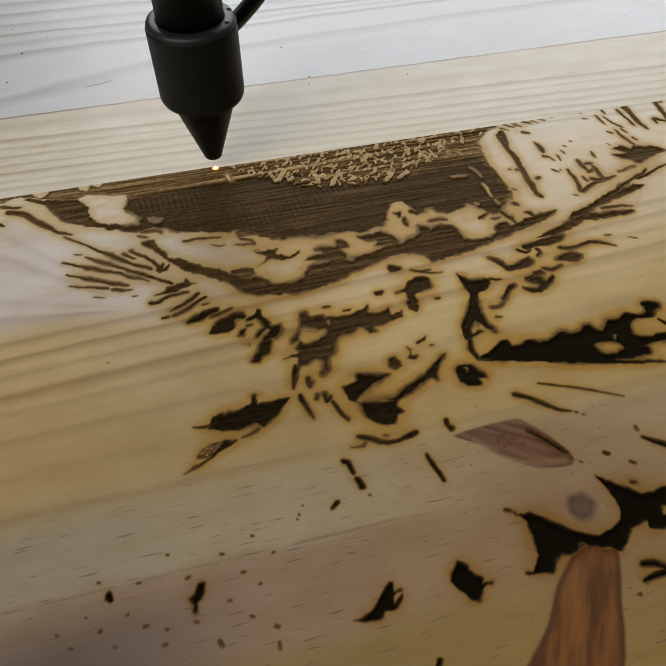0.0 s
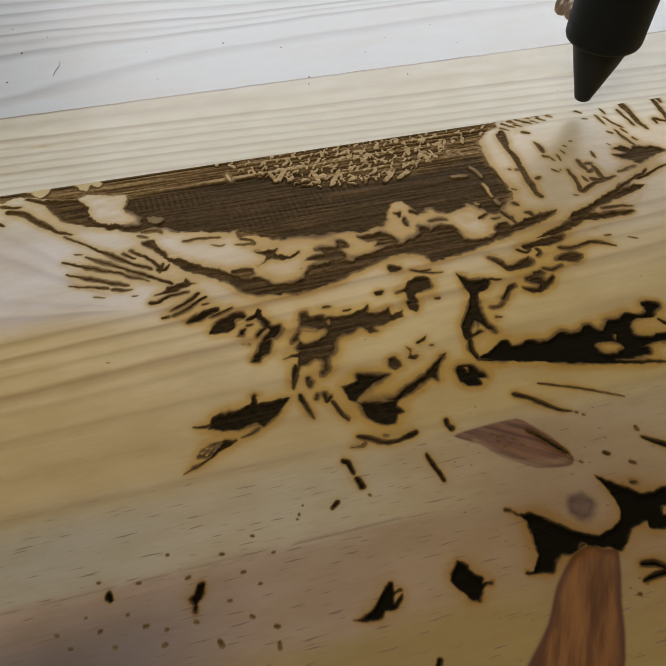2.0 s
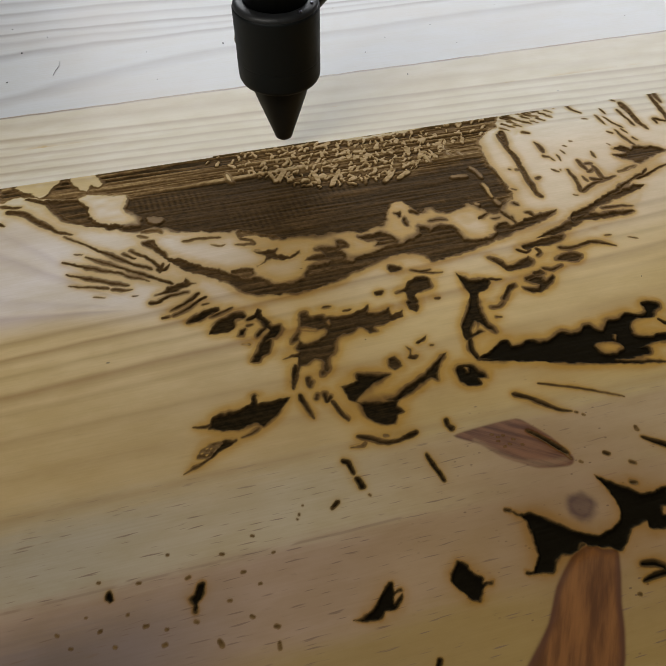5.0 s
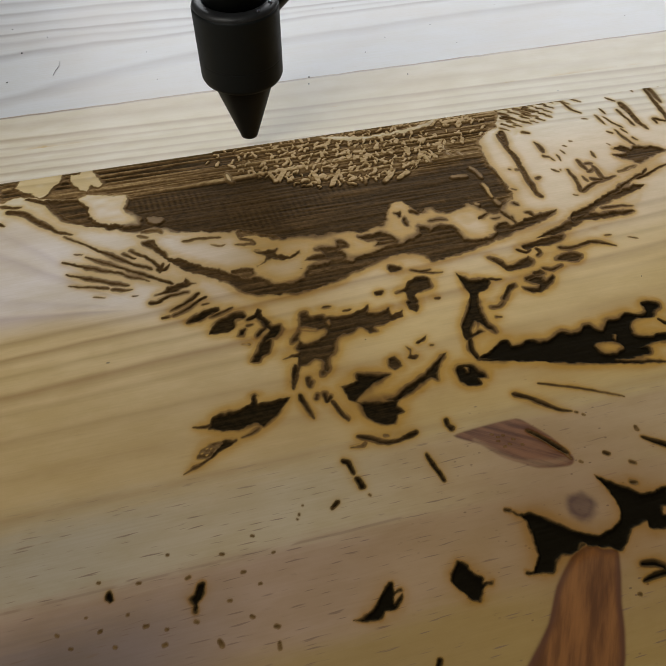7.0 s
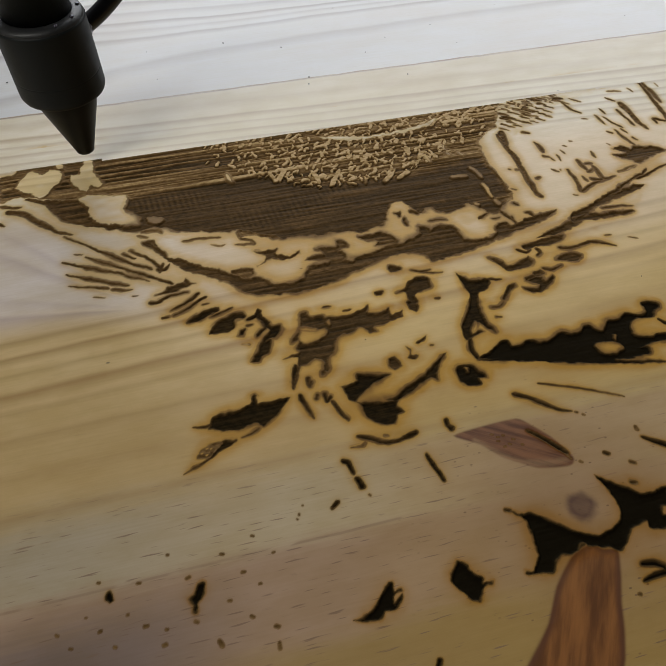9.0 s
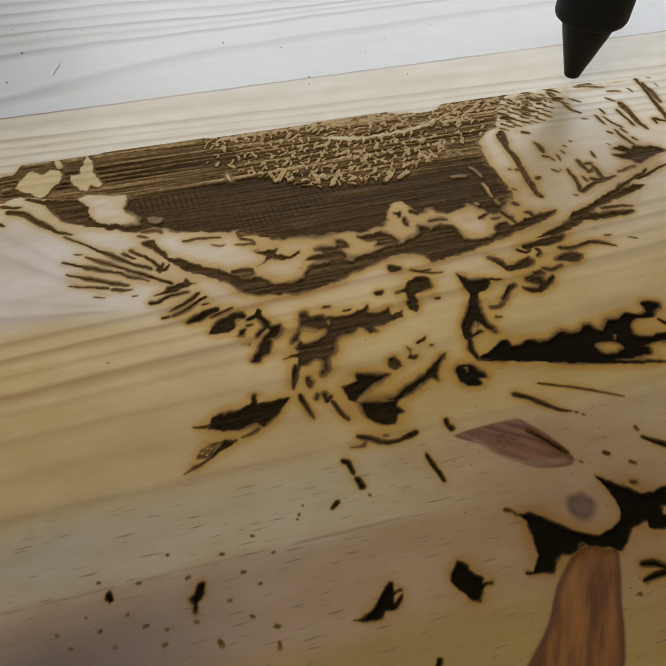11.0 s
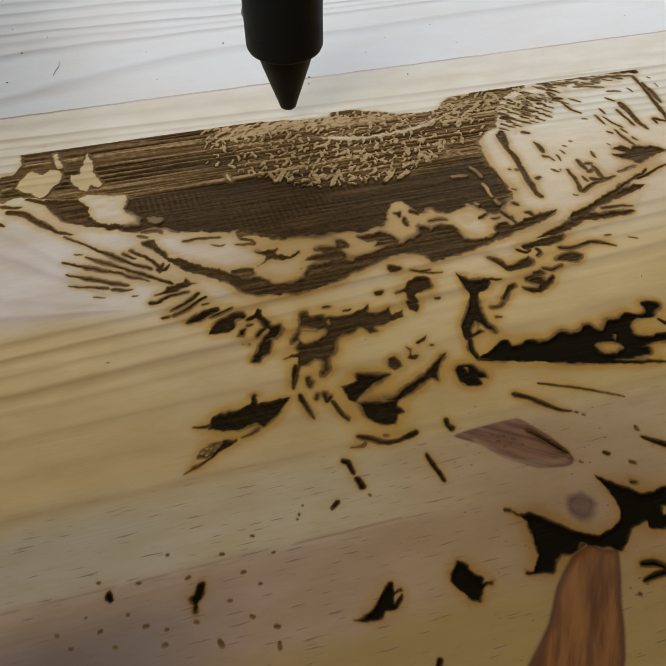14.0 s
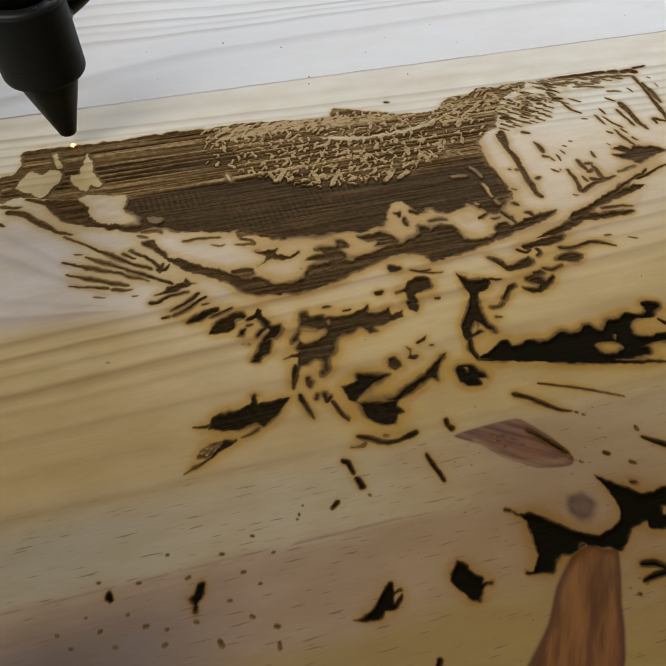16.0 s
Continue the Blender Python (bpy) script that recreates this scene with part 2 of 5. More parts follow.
STEEL = plain_material("blued_steel_fitting", (0.15, 0.15, 0.19), 0.32, 0.9, 0.2, 300.0)
WALL = plain_material("painted_wall", (0.20, 0.196, 0.19), 0.85, 0, 0.06, 3.0)
FLOOR = plain_material("concrete_floor", (0.16, 0.155, 0.15), 0.8, 0, 0.25, 4.0, 0.0005)
BED = plain_material("dark_machine_bed", (0.06, 0.06, 0.065), 0.5, 0.4, 0.3, 30.0)
EMBER = glow_material("white_hot_spot", (1.0, 0.62, 0.30), 14.0)
SPARK = glow_material("orange_glow", (1.0, 0.28, 0.06), 2.2)
DIFFUSER = glow_material("lamp_diffuser", (1.0, 0.95, 0.86), 1.0)


# ---- building helpers ----
def part(name, bm, material, parent=None, label=""):
    me = bpy.data.meshes.new(name)
    bm.to_mesh(me)
    bm.free()
    me.materials.append(material)
    ob = new(name, me)
    ob.parent = parent
    return tagged(ob, label)


def box(x0, x1, y0, y1, z0, z1, bevel=0.0):
    bm = bmesh.new()
    bmesh.ops.create_cube(bm, size=1.0, matrix=Matrix.Translation(((x0 + x1) / 2, (y0 + y1) / 2, (z0 + z1) / 2)) @ Matrix.Diagonal((x1 - x0, y1 - y0, z1 - z0, 1)))
    if bevel:
        bmesh.ops.bevel(bm, geom=bm.edges[:], offset=bevel, segments=2, affect="EDGES")
    return bm


def turned(profile, n=72, closed=True):
    """A lathe solid from (radius, height) pairs in mm."""
    bm = bmesh.new()
    rings = []
    for r, z in profile:
        rings.append([bm.verts.new((r * MM * math.cos(a), r * MM * math.sin(a), z * MM)) for a in (2 * math.pi * i / n for i in range(n))])
    for a, b in zip(rings, rings[1:]):
        for i in range(n):
            bm.faces.new((a[i], a[(i + 1) % n], b[(i + 1) % n], b[i]))
    if closed:
        bm.faces.new(rings[0][::-1])
        bm.faces.new(rings[-1])
    for f in bm.faces:
        f.smooth = len(f.verts) == 4
    bmesh.ops.recalc_face_normals(bm, faces=bm.faces[:])
    return bm


def pipe(points, r, n=20):
    """A round tube of radius r mm along points in mm."""
    pts = [Vector(p) * MM for p in points]
    for _ in range(3):
        q = [pts[0]]
        for a, b in zip(pts, pts[1:]):
            q += [a * 0.75 + b * 0.25, a * 0.25 + b * 0.75]
        pts = q + [pts[-1]]
    bm = bmesh.new()
    rings = []
    ref = Vector((0.3, -0.9, 0.2))
    for i, p in enumerate(pts):
        d = (pts[min(i + 1, len(pts) - 1)] - pts[max(i - 1, 0)]).normalized()
        s = d.cross(ref).normalized()
        t = s.cross(d)
        rings.append([bm.verts.new(p + (s * math.cos(a) + t * math.sin(a)) * r * MM) for a in (2 * math.pi * j / n for j in range(n))])
    for a, b in zip(rings, rings[1:]):
        for j in range(n):
            bm.faces.new((a[j], a[(j + 1) % n], b[(j + 1) % n], b[j])).smooth = True
    bm.faces.new(rings[0][::-1])
    bm.faces.new(rings[-1])
    bmesh.ops.recalc_face_normals(bm, faces=bm.faces[:])
    return bm


# ---- the room round the machine ----
def room():
    x0, x1, y0, y1, z0, z1 = -2.6, 2.6, -2.2, 1.15, -0.9, 1.6
    t = 0.12
    tagged(part("floor", box(x0 - t, x1 + t, y0 - t, y1 + t, z0 - t, z0), FLOOR), "grey concrete workshop floor", "floor", kind="structure")
    tagged(part("ceiling", box(x0 - t, x1 + t, y0 - t, y1 + t, z1, z1 + t), WALL), "plain light ceiling", "ceiling", kind="structure")
    tagged(part("wall_west", box(x0 - t, x0, y0 - t, y1 + t, z0, z1), WALL), "plain painted wall", "wall", kind="structure")
    tagged(part("wall_east", box(x1, x1 + t, y0 - t, y1 + t, z0, z1), WALL), "plain painted wall", "wall", kind="structure")
    tagged(part("wall_south", box(x0, x1, y0 - t, y0, z0, z1), WALL), "plain painted wall", "wall", kind="structure")
    north = new("wall_north")
    tagged(north, "plain painted wall with a wide window", "wall", kind="structure")
    wx0, wx1, wz0, wz1 = WINDOW[0] - 0.8, WINDOW[0] + 0.8, WINDOW[2] - 0.36, WINDOW[2] + 0.36
    for a in ((x0, wx0, z0, z1), (wx1, x1, z0, z1), (wx0, wx1, z0, wz0), (wx0, wx1, wz1, z1)):
        part("wall_panel", box(a[0], a[1], y1, y1 + t, a[2], a[3]), WALL, north)
    lamp = tagged(part("ceiling_lamp", box(PANEL[0] - 1.0, PANEL[0] + 1.0, PANEL[1] - 0.1, PANEL[1] + 0.1, z1 - 0.06, z1, 0.006), WALL), "long white ceiling batten lamp", "lamp")
    part("diffuser", box(PANEL[0] - 0.96, PANEL[0] + 0.96, PANEL[1] - 0.07, PANEL[1] + 0.07, z1 - 0.068, z1 - 0.06), DIFFUSER, lamp)
    bed = new("machine_bed")
    tagged(bed, "dark metal bed of the engraving machine", "machine bed")
    part("bed_plate", box(-0.45, 0.6, -0.35, 0.6, -0.034, -0.018, 0.002), BED, bed)
    for lx in (-0.4, 0.55):
        for ly in (-0.3, 0.55):
            part("leg", box(lx - 0.03, lx + 0.03, ly - 0.03, ly + 0.03, z0, -0.034, 0.003), BED, bed)


room()

# ---- the engraved design, drawn on the board in mm: x along the laser's rows, y away from the camera ----
STEP = 0.2
GX0, GY0, NX, NY = -70.0, 6.0, 1264, 968        # fine cells
xs = GX0 + STEP * np.arange(NX + 1)
ys = GY0 + STEP * np.arange(NY + 1)


def lattice(w, h, cell, seed):
    """Smooth random field over the fine grid, about -1 to 1; w, h: mm per wave."""
    rng = np.random.RandomState(seed)
    nx, ny = int(NX * cell / w) + 4, int(NY * cell / h) + 4
    g = rng.uniform(-1, 1, (ny, nx))
    fx, fy = np.arange(NX + 1) * cell / w, np.arange(NY + 1) * cell / h
    ix, iy = fx.astype(int), fy.astype(int)
    tx, ty = fx - ix, fy - iy
    tx, ty = tx * tx * (3 - 2 * tx), (ty * ty * (3 - 2 * ty))[:, None]
    a, b = g[iy][:, ix] * (1 - tx) + g[iy][:, ix + 1] * tx, g[iy + 1][:, ix] * (1 - tx) + g[iy + 1][:, ix + 1] * tx
    return a * (1 - ty) + b * ty


WX = 0.34 * lattice(2.4, 2.4, STEP, 1) + 0.24 * lattice(1.1, 1.1, STEP, 2) + 0.1 * lattice(0.5, 0.5, STEP, 5)
WY = 0.34 * lattice(2.4, 2.4, STEP, 3) + 0.24 * lattice(1.1, 1.0, STEP, 4) + 0.1 * lattice(0.5, 0.5, STEP, 6)
ROUGH = (0.8 + 0.6 * np.clip((ys - 105) / 25, 0, 1))[:, None]     # edges are more ragged in the shallow, later rows
GXX, GYY = xs[None, :] + WX * ROUGH, ys[:, None] + WY * ROUGH
DIST = np.full((NY + 1, NX + 1), -9.0)      # mm inside (+) or outside (-) of the burnt design
TONE = np.full((NY + 1, NX + 1), 0.3)
RIDGE = np.full((NY + 1, NX + 1), -9.0)     # left-standing squiggles inside the char
TOAST = np.zeros((NY + 1, NX + 1))          # bare wood browned by a weak beam
KNOT = {n: np.full((NY + 1, NX + 1), -9.0) for n in (1, 2, 3)}


def window_of(pts, pad):
    a = np.array(pts)
    i0, i1 = [int(np.clip((v - GX0) / STEP, 0, NX)) for v in (a[:, 0].min() - pad, a[:, 0].max() + pad)]
    j0, j1 = [int(np.clip((v - GY0) / STEP, 0, NY)) for v in (a[:, 1].min() - pad, a[:, 1].max() + pad)]
    return slice(j0, j1 + 1), slice(i0, i1 + 1)


def rounded(pts, closed):
    """Catmull-Rom through the points, a little eased so corners stay."""
    p = np.array(pts, float)
    n = len(p)
    out = []
    for i in range(n if closed else n - 1):
        a, b, c, d = (p[(i + k) % n] if closed else p[min(max(i + k, 0), n - 1)] for k in (-1, 0, 1, 2))
        for s in (0.0, 0.25, 0.5, 0.75):
            m0, m1 = (c - a) * 0.32, (d - b) * 0.32
            out.append((2 * s**3 - 3 * s**2 + 1) * b + (s**3 - 2 * s**2 + s) * m0 + (-2 * s**3 + 3 * s**2) * c + (s**3 - s**2) * m1)
    if not closed:
        out.append(p[-1])
    return np.array(out)


def outline_distance(pts, warp=True):
    sl = window_of(pts, 4.0)
    X, Y = (GXX[sl], GYY[sl]) if warp else np.meshgrid(xs[sl[1]], ys[sl[0]])
    p = rounded(pts, True)
    best, inside = np.full(X.shape, 81.0), np.zeros(X.shape, bool)
    for (ax, ay), (bx, by) in zip(p, np.roll(p, -1, 0)):
        dx, dy = bx - ax, by - ay
        t = np.clip(((X - ax) * dx + (Y - ay) * dy) / (dx * dx + dy * dy + 1e-9), 0, 1)
        best = np.minimum(best, (X - ax - t * dx) ** 2 + (Y - ay - t * dy) ** 2)
        if ay != by:
            inside ^= ((ay > Y) != (by > Y)) & (X < dx * (Y - ay) / dy + ax)
    return sl, np.where(inside, 1, -1) * np.sqrt(best)


def line_distance(w0, w1, pts, warp=True):
    sl = window_of(pts, 4.0 + max(w0, w1))
    X, Y = np.meshgrid(xs[sl[1]], ys[sl[0]])
    if warp:
        X, Y = 0.5 * X + 0.5 * GXX[sl], 0.5 * Y + 0.5 * GYY[sl]
    p = rounded(pts, False)
    best = np.full(X.shape, -9.0)
    n = len(p) - 1
    taper = 0.5 if np.hypot(*(p[-1] - p[0])) > 2.0 * max(w0, w1) else 0.0
    for i in range(n):
        (ax, ay), (bx, by) = p[i], p[i + 1]
        dx, dy = bx - ax, by - ay
        t = np.clip(((X - ax) * dx + (Y - ay) * dy) / (dx * dx + dy * dy + 1e-9), 0, 1)
        s = (i + t) / n
        r = (w0 + (w1 - w0) * s) / 2 * (1.22 - taper + taper * np.sqrt(np.clip(4 * s * (1 - s), 0, 1)))
        best = np.maximum(best, r - np.hypot(X - ax - t * dx, Y - ay - t * dy))
    return sl, best


def area(tone, *pts):
    sl, d = outline_distance(pts)
    TONE[sl] = np.where(d > DIST[sl], tone, TONE[sl])
    DIST[sl] = np.maximum(DIST[sl], d)


def shade(tone, *pts):
    sl, d = outline_distance(pts)
    f = np.clip((d + 1.5) / 3.0, 0, 1)
    TONE[sl] = TONE[sl] * (1 - f) + tone * f


def island(*pts):
    sl, d = outline_distance(pts)
    DIST[sl] = np.minimum(DIST[sl], -d)


def stroke(tone, w0, w1, *pts):
    sl, d = line_distance(w0, w1, pts)
    TONE[sl] = np.where(d > DIST[sl], tone, TONE[sl])
    DIST[sl] = np.maximum(DIST[sl], d)


def sliver(w, *pts):
    """A dash of bare wood left in the char."""
    sl, d = line_distance(w * 0.8, w * 0.7, pts)
    DIST[sl] = np.minimum(DIST[sl], -d)
    TOAST[sl] = np.maximum(TOAST[sl], 0.6 * np.clip((d + 0.4) / 0.4, 0, 1))


def ridge(w, *pts):
    sl, d = line_distance(w, w * 0.8, pts)
    RIDGE[sl] = np.maximum(RIDGE[sl], d)


def toast(amount, *pts):
    sl, d = outline_distance(pts)
    TOAST[sl] = np.maximum(TOAST[sl], amount * np.clip((d + 1.2) / 2.4, 0, 1))


def knot(n, *pts):
    sl, d = outline_distance(pts, n == 2)
    KNOT[n][sl] = np.maximum(KNOT[n][sl], d)


# upper wing, dark
area(.62, (-61.4, 182.4), (-57.8, 182.6), (-55.4, 186.3), (-54.3, 194.3), (-40.7, 194), (-21.5, 193.3), (-4.6, 193.8), (5.4, 192.9), (17, 193.1),
     (28.5, 191.6), (41.5, 189.7), (46.9, 189.9), (49.4, 194.2), (55.8, 192.2), (65.4, 188.1), (69.5, 186.1), (78.2, 184.5), (84.9, 185.7), (90.3,
     190.8), (98.3, 191.6), (108.9, 193.5), (99.6, 171.1), (52, 142.9), (1.7, 155), (-31.9, 165.1), (-47, 168.8), (-53.3, 171.3), (-57, 171.2),
     (-60.7, 170.5))
area(.62, (98.3, 191.6), (108.9, 193.5), (121.1, 194), (120.3, 190.8), (112.4, 188.2), (106.7, 183.4), (101.5, 175.6), (100.3, 170.9), (94.5, 169.8),
     (91.9, 165.2), (90.8, 153.4), (92.4, 143.3), (91.8, 136.3), (88, 134.6), (85.3, 131), (80.3, 131), (78.3, 132.7), (77, 136.5), (70.8, 134.5),
     (63.5, 136.8), (59, 139.6), (52, 142.9))
area(.27, (-31.9, 165.1), (2.8, 162.8), (54.2, 150.4), (85.6, 151.3), (85, 138.9), (70.9, 134.8), (58.9, 139.3), (55.3, 142.9), (52.7, 138.8), (50.1,
     134.4), (46.8, 134.2), (42.4, 132.7), (36.4, 134.2), (31.3, 134.3), (23.9, 135.4), (18.9, 135.3), (16.8, 137.6), (12.1, 139.7), (7.5, 142.3), (5,
     141.8), (-8.3, 145.2), (-12.4, 147.4), (-17.2, 149.2), (-21.5, 148.2), (-32.3, 152.5), (-37.1, 154.7), (-43.2, 160.7), (-47.6, 168.5))
shade(.27, (-21.6, 164.2), (-3.6, 164.4), (11, 164.2), (22.1, 165.7), (29.1, 159.6), (45.8, 154.9), (69.5, 154.3), (87.9, 157), (90.4, 152.4), (92.3,
     142.9), (89.3, 137.5), (64.9, 141), (50.9, 139.3), (24.3, 137.3), (7.6, 142.6), (-8.2, 146.1), (-18.7, 153.8), (-22.8, 158.6))
shade(.36, (-48.3, 169.9), (-42, 167.6), (-35.7, 164.1), (-34.6, 157.1), (-31.1, 153.4), (-37.1, 154.9), (-43.2, 160.7))
shade(.26, (17.1, 139), (33.3, 142.6), (52, 142.9), (72.9, 140.2), (88.2, 136.6), (85.8, 130.9), (63.5, 136.8), (55.8, 142.4), (50.2, 134.7), (36.4,
     134.2), (23.9, 135.4))
shade(.26, (12.7, 142.9), (22.2, 152.1), (33.6, 155.4), (41.3, 153.5), (48.4, 149.4), (34.4, 147.2), (22.8, 142.3))
island((-56.9, 175.8), (-54.9, 179.8), (-53.4, 183.1), (-51.8, 184), (-48.5, 181.5), (-46.2, 183.5), (-42.3, 181), (-43, 177), (-45.8, 173.5), (-47.3,
     170.4), (-49.5, 170.2), (-53.1, 173.3))
island((-45.7, 191.3), (-43.9, 191.8), (-43.6, 187.9), (-42, 184.6), (-42, 182.5), (-44.6, 184.4))
island((-39.9, 179), (-37.4, 178.8), (-35.9, 184.9), (-34.5, 188.6), (-33.2, 184.7), (-33.1, 179.5), (-30.4, 173.9), (-31.5, 170.7), (-34, 172.7),
     (-35, 169.5), (-36.7, 170.7), (-39.2, 174))
island((-38, 167.4), (-31.9, 167.5), (-23.1, 164.6), (-23.9, 159.3), (-21.1, 155.3), (-20, 153.6), (-20.4, 150.9), (-24.4, 151.5), (-31, 154.5),
     (-34.4, 157.6), (-35.2, 162))
island((-17.9, 154), (-14.8, 152.9), (-13.4, 151), (-15, 150.5), (-17.6, 151.7))
island((39.9, 179.6), (47.6, 178.2), (57.5, 176.3), (68.2, 177.1), (77.8, 178.8), (83.1, 180.5), (81, 178), (74.6, 176.1), (66.1, 175.2), (57.1, 175),
     (47.1, 176))
island((54.5, 142.3), (58, 142.6), (59.4, 139.8), (61.8, 137.8), (65.9, 138), (67.6, 136), (70.8, 134.5), (75.1, 135), (77.9, 137), (80.7, 133.6),
     (82, 131.8), (85.4, 130), (85.5, 127.1), (81.4, 125.3), (79.4, 122.7), (74.1, 122.1), (71.2, 123.2), (70, 128.1), (65.3, 130.5), (60.9, 129.3),
     (58, 126.4), (54.3, 125.2), (48, 125.3), (47, 126.4), (52, 127.9), (54.5, 131.8), (54.7, 134.5), (52.2, 137.1))
area(.25, (54.2, 138.1), (56.1, 138), (56.2, 136.7), (54.5, 136.3))
area(.3, (56.4, 135.7), (57.5, 135), (56.4, 132.3), (55.5, 132.9))
area(.35, (59.8, 138.7), (61.8, 137.2), (61.1, 136), (59.1, 137.3))
area(.3, (59.5, 131), (62.4, 130.5), (62.5, 128), (59.7, 127.5), (59, 128.9))
area(.3, (60.6, 138.1), (63, 139.5), (63.7, 137.3), (61.6, 136.1))
stroke(.3, 0.76, 0.46, (63.6, 132.4), (66, 132.4), (68.3, 132))
stroke(.3, 1.07, 0.46, (78.3, 130), (80.5, 130.6), (82.3, 131.7))
stroke(.3, 0.61, 0.46, (82.3, 129), (84.5, 129.1))
# left end under-arc
stroke(.3, 2.28, 1.99, (-61.2, 179.9), (-58, 179.6), (-54.3, 182.4))
stroke(.45, 1.24, 0.77, (-60.6, 168.7), (-57.6, 167.4), (-54.4, 167))
stroke(.35, 1.99, 0.73, (-58.2, 165.7), (-53.6, 163.6), (-48.7, 158.4), (-44.1, 153.8), (-39.8, 151.5))
stroke(.4, 1.34, 0.60, (-60.1, 160.3), (-58.9, 159.4))
stroke(.35, 1.42, 1.50, (-53, 170.2), (-47, 166.8), (-42, 158.9), (-35.3, 154.5))
# belly arc
area(.3, (-19.2, 143), (-18, 143.7), (-15.9, 139), (-13.4, 136.2), (-9.5, 133.7), (-5.1, 130.4), (-0.6, 128.2), (3.1, 125.2), (6.8, 122.6), (11.4,
     122), (13.9, 119.1), (19, 118.1), (21.9, 119.4), (22.9, 121.5), (26.8, 123.2), (32.3, 123.2), (31.9, 116.5), (26.6, 114.8), (19.3, 114), (12.5,
     115.1), (7, 116.7), (4.1, 119), (2, 121.7), (-1.7, 124.7), (-6.4, 127.1), (-9.9, 130.1), (-13.6, 134.7))
area(.3, (26.8, 123.2), (33.6, 123.2), (37.2, 123), (41.4, 123.7), (46.6, 124.9), (54.7, 126.1), (60.7, 128.5), (66.4, 129.9), (70, 128.1), (71.2,
     122.8), (74.1, 122), (77.9, 121.6), (81.3, 122.9), (81.2, 125.7), (85.4, 126.8), (86.5, 125), (92.3, 127), (96.6, 127.3), (102.9, 128.3), (99.6,
     126), (92.2, 123.6), (83, 121.1), (71.3, 118.2), (61.7, 116.8), (58.5, 116.5), (57.8, 119.4), (56, 120.4), (50.6, 121.5), (43.9, 120.1), (35.8,
     117.7), (29.2, 115.6))
stroke(.3, 1.09, 0.76, (85.7, 131.3), (87.4, 128.2), (88.3, 125.3))
stroke(.3, 0.91, 0.62, (88.2, 125), (88.2, 128.7))
stroke(.3, 1.07, 0.77, (94.9, 126), (94, 128.9), (92.8, 129.2))
island((26.4, 121.6), (29.5, 121.6), (29, 120.7), (26.8, 120.7))
island((34.7, 125), (36.4, 123.6), (38.4, 123.5), (37, 122.2), (35, 122.9))
area(.35, (22.8, 121.2), (24.8, 122.7), (28.5, 122.8), (30.7, 124), (24.2, 125.5), (26.4, 126.7), (29.6, 126.3), (29.5, 128), (27.8, 129.3), (33.7,
     128.7), (34.1, 131.1), (36.8, 129.8), (37.2, 127.5), (34.8, 127.1), (35.8, 124.8), (33, 121.2), (27.9, 120), (23.5, 119.4))
area(.3, (10.8, 132.2), (14.4, 131.7), (17.3, 132.4), (16.6, 130.1), (20, 128.6), (23.2, 129.6), (23.1, 128.3), (18.2, 127), (15, 128.1), (10.8,
     126.3), (13.6, 128.8), (13.2, 130.2))
area(.35, (40.7, 131), (44.7, 131.4), (48.5, 131.4), (51.4, 128), (51.7, 125.8), (46.8, 125.6), (44.6, 126.6), (45.6, 128))
area(.45, (7.5, 142.3), (12.2, 140.2), (16.8, 137.8), (21.5, 136), (17.7, 135.8), (11.9, 138.3), (7.8, 139.3))
stroke(.5, 0.87, 0.73, (-8.7, 141.1), (-3.8, 141), (2.2, 140.3))
stroke(.6, 0.58, 0.43, (-0.6, 137.7), (1.7, 136.5), (3, 136.9))
stroke(.5, 1.03, 0.58, (7.3, 140.8), (7.7, 138.2), (10.4, 136.9), (10.9, 135.3), (6, 136.2))
stroke(.55, 1.33, 1.03, (-19.1, 147.6), (-15.2, 147.4), (-14.4, 146.1))
stroke(.55, 0.88, 0.88, (-21.1, 146.3), (-18.7, 145))
stroke(.45, 0.60, 0.44, (-20.2, 150.6), (-19.8, 147.4))
area(.4, (3.3, 126.6), (8.6, 126), (8.8, 123.3), (6.2, 122.8), (3.6, 124.5))
# left whisker lines
stroke(.25, 0.58, 0.96, (-42, 151), (-36.1, 146.2), (-30.3, 141.3), (-24.6, 136.4), (-18.1, 132.1))
stroke(.25, 0.56, 1.07, (-35.9, 141.3), (-28.2, 135.7), (-20.4, 130.5), (-14.6, 126.7), (-13.3, 125.4))
stroke(.25, 0.83, 0.54, (-42.2, 140.6), (-35.1, 136.6), (-27.2, 132.7), (-19.2, 127.8))
stroke(.25, 0.68, 0.67, (-41.4, 135.5), (-34.1, 131.8), (-24.9, 127.6))
stroke(.35, 0.40, 0.66, (-40.6, 131.1), (-36.8, 129.9), (-30.2, 127.8))
stroke(.35, 0.79, 0.40, (-28.8, 127.1), (-26.6, 126.1), (-23.9, 125.8))
stroke(.4, 0.42, 0.28, (-39.1, 143.1), (-37.1, 142.4))
stroke(.4, 0.39, 0.26, (-24, 123.5), (-22.4, 123.4))
stroke(.5, 0.39, 0.26, (-34, 125.3), (-31.1, 124.6))
stroke(.3, 0.71, 0.98, (-25.4, 140.1), (-23.1, 138), (-22.2, 137.5))
stroke(.3, 0.85, 1.11, (-23.4, 140.8), (-18.8, 136.3), (-15.2, 131.4), (-14.1, 132.1))
stroke(.3, 0.83, 0.82, (-15, 133.7), (-16.2, 130.6))
stroke(.3, 1.30, 1.27, (-19.7, 143.1), (-16.7, 140.1), (-13.8, 136.1))
area(.4, (-18.8, 143.8), (-16.8, 143.4), (-16.3, 140.8), (-18.1, 142))
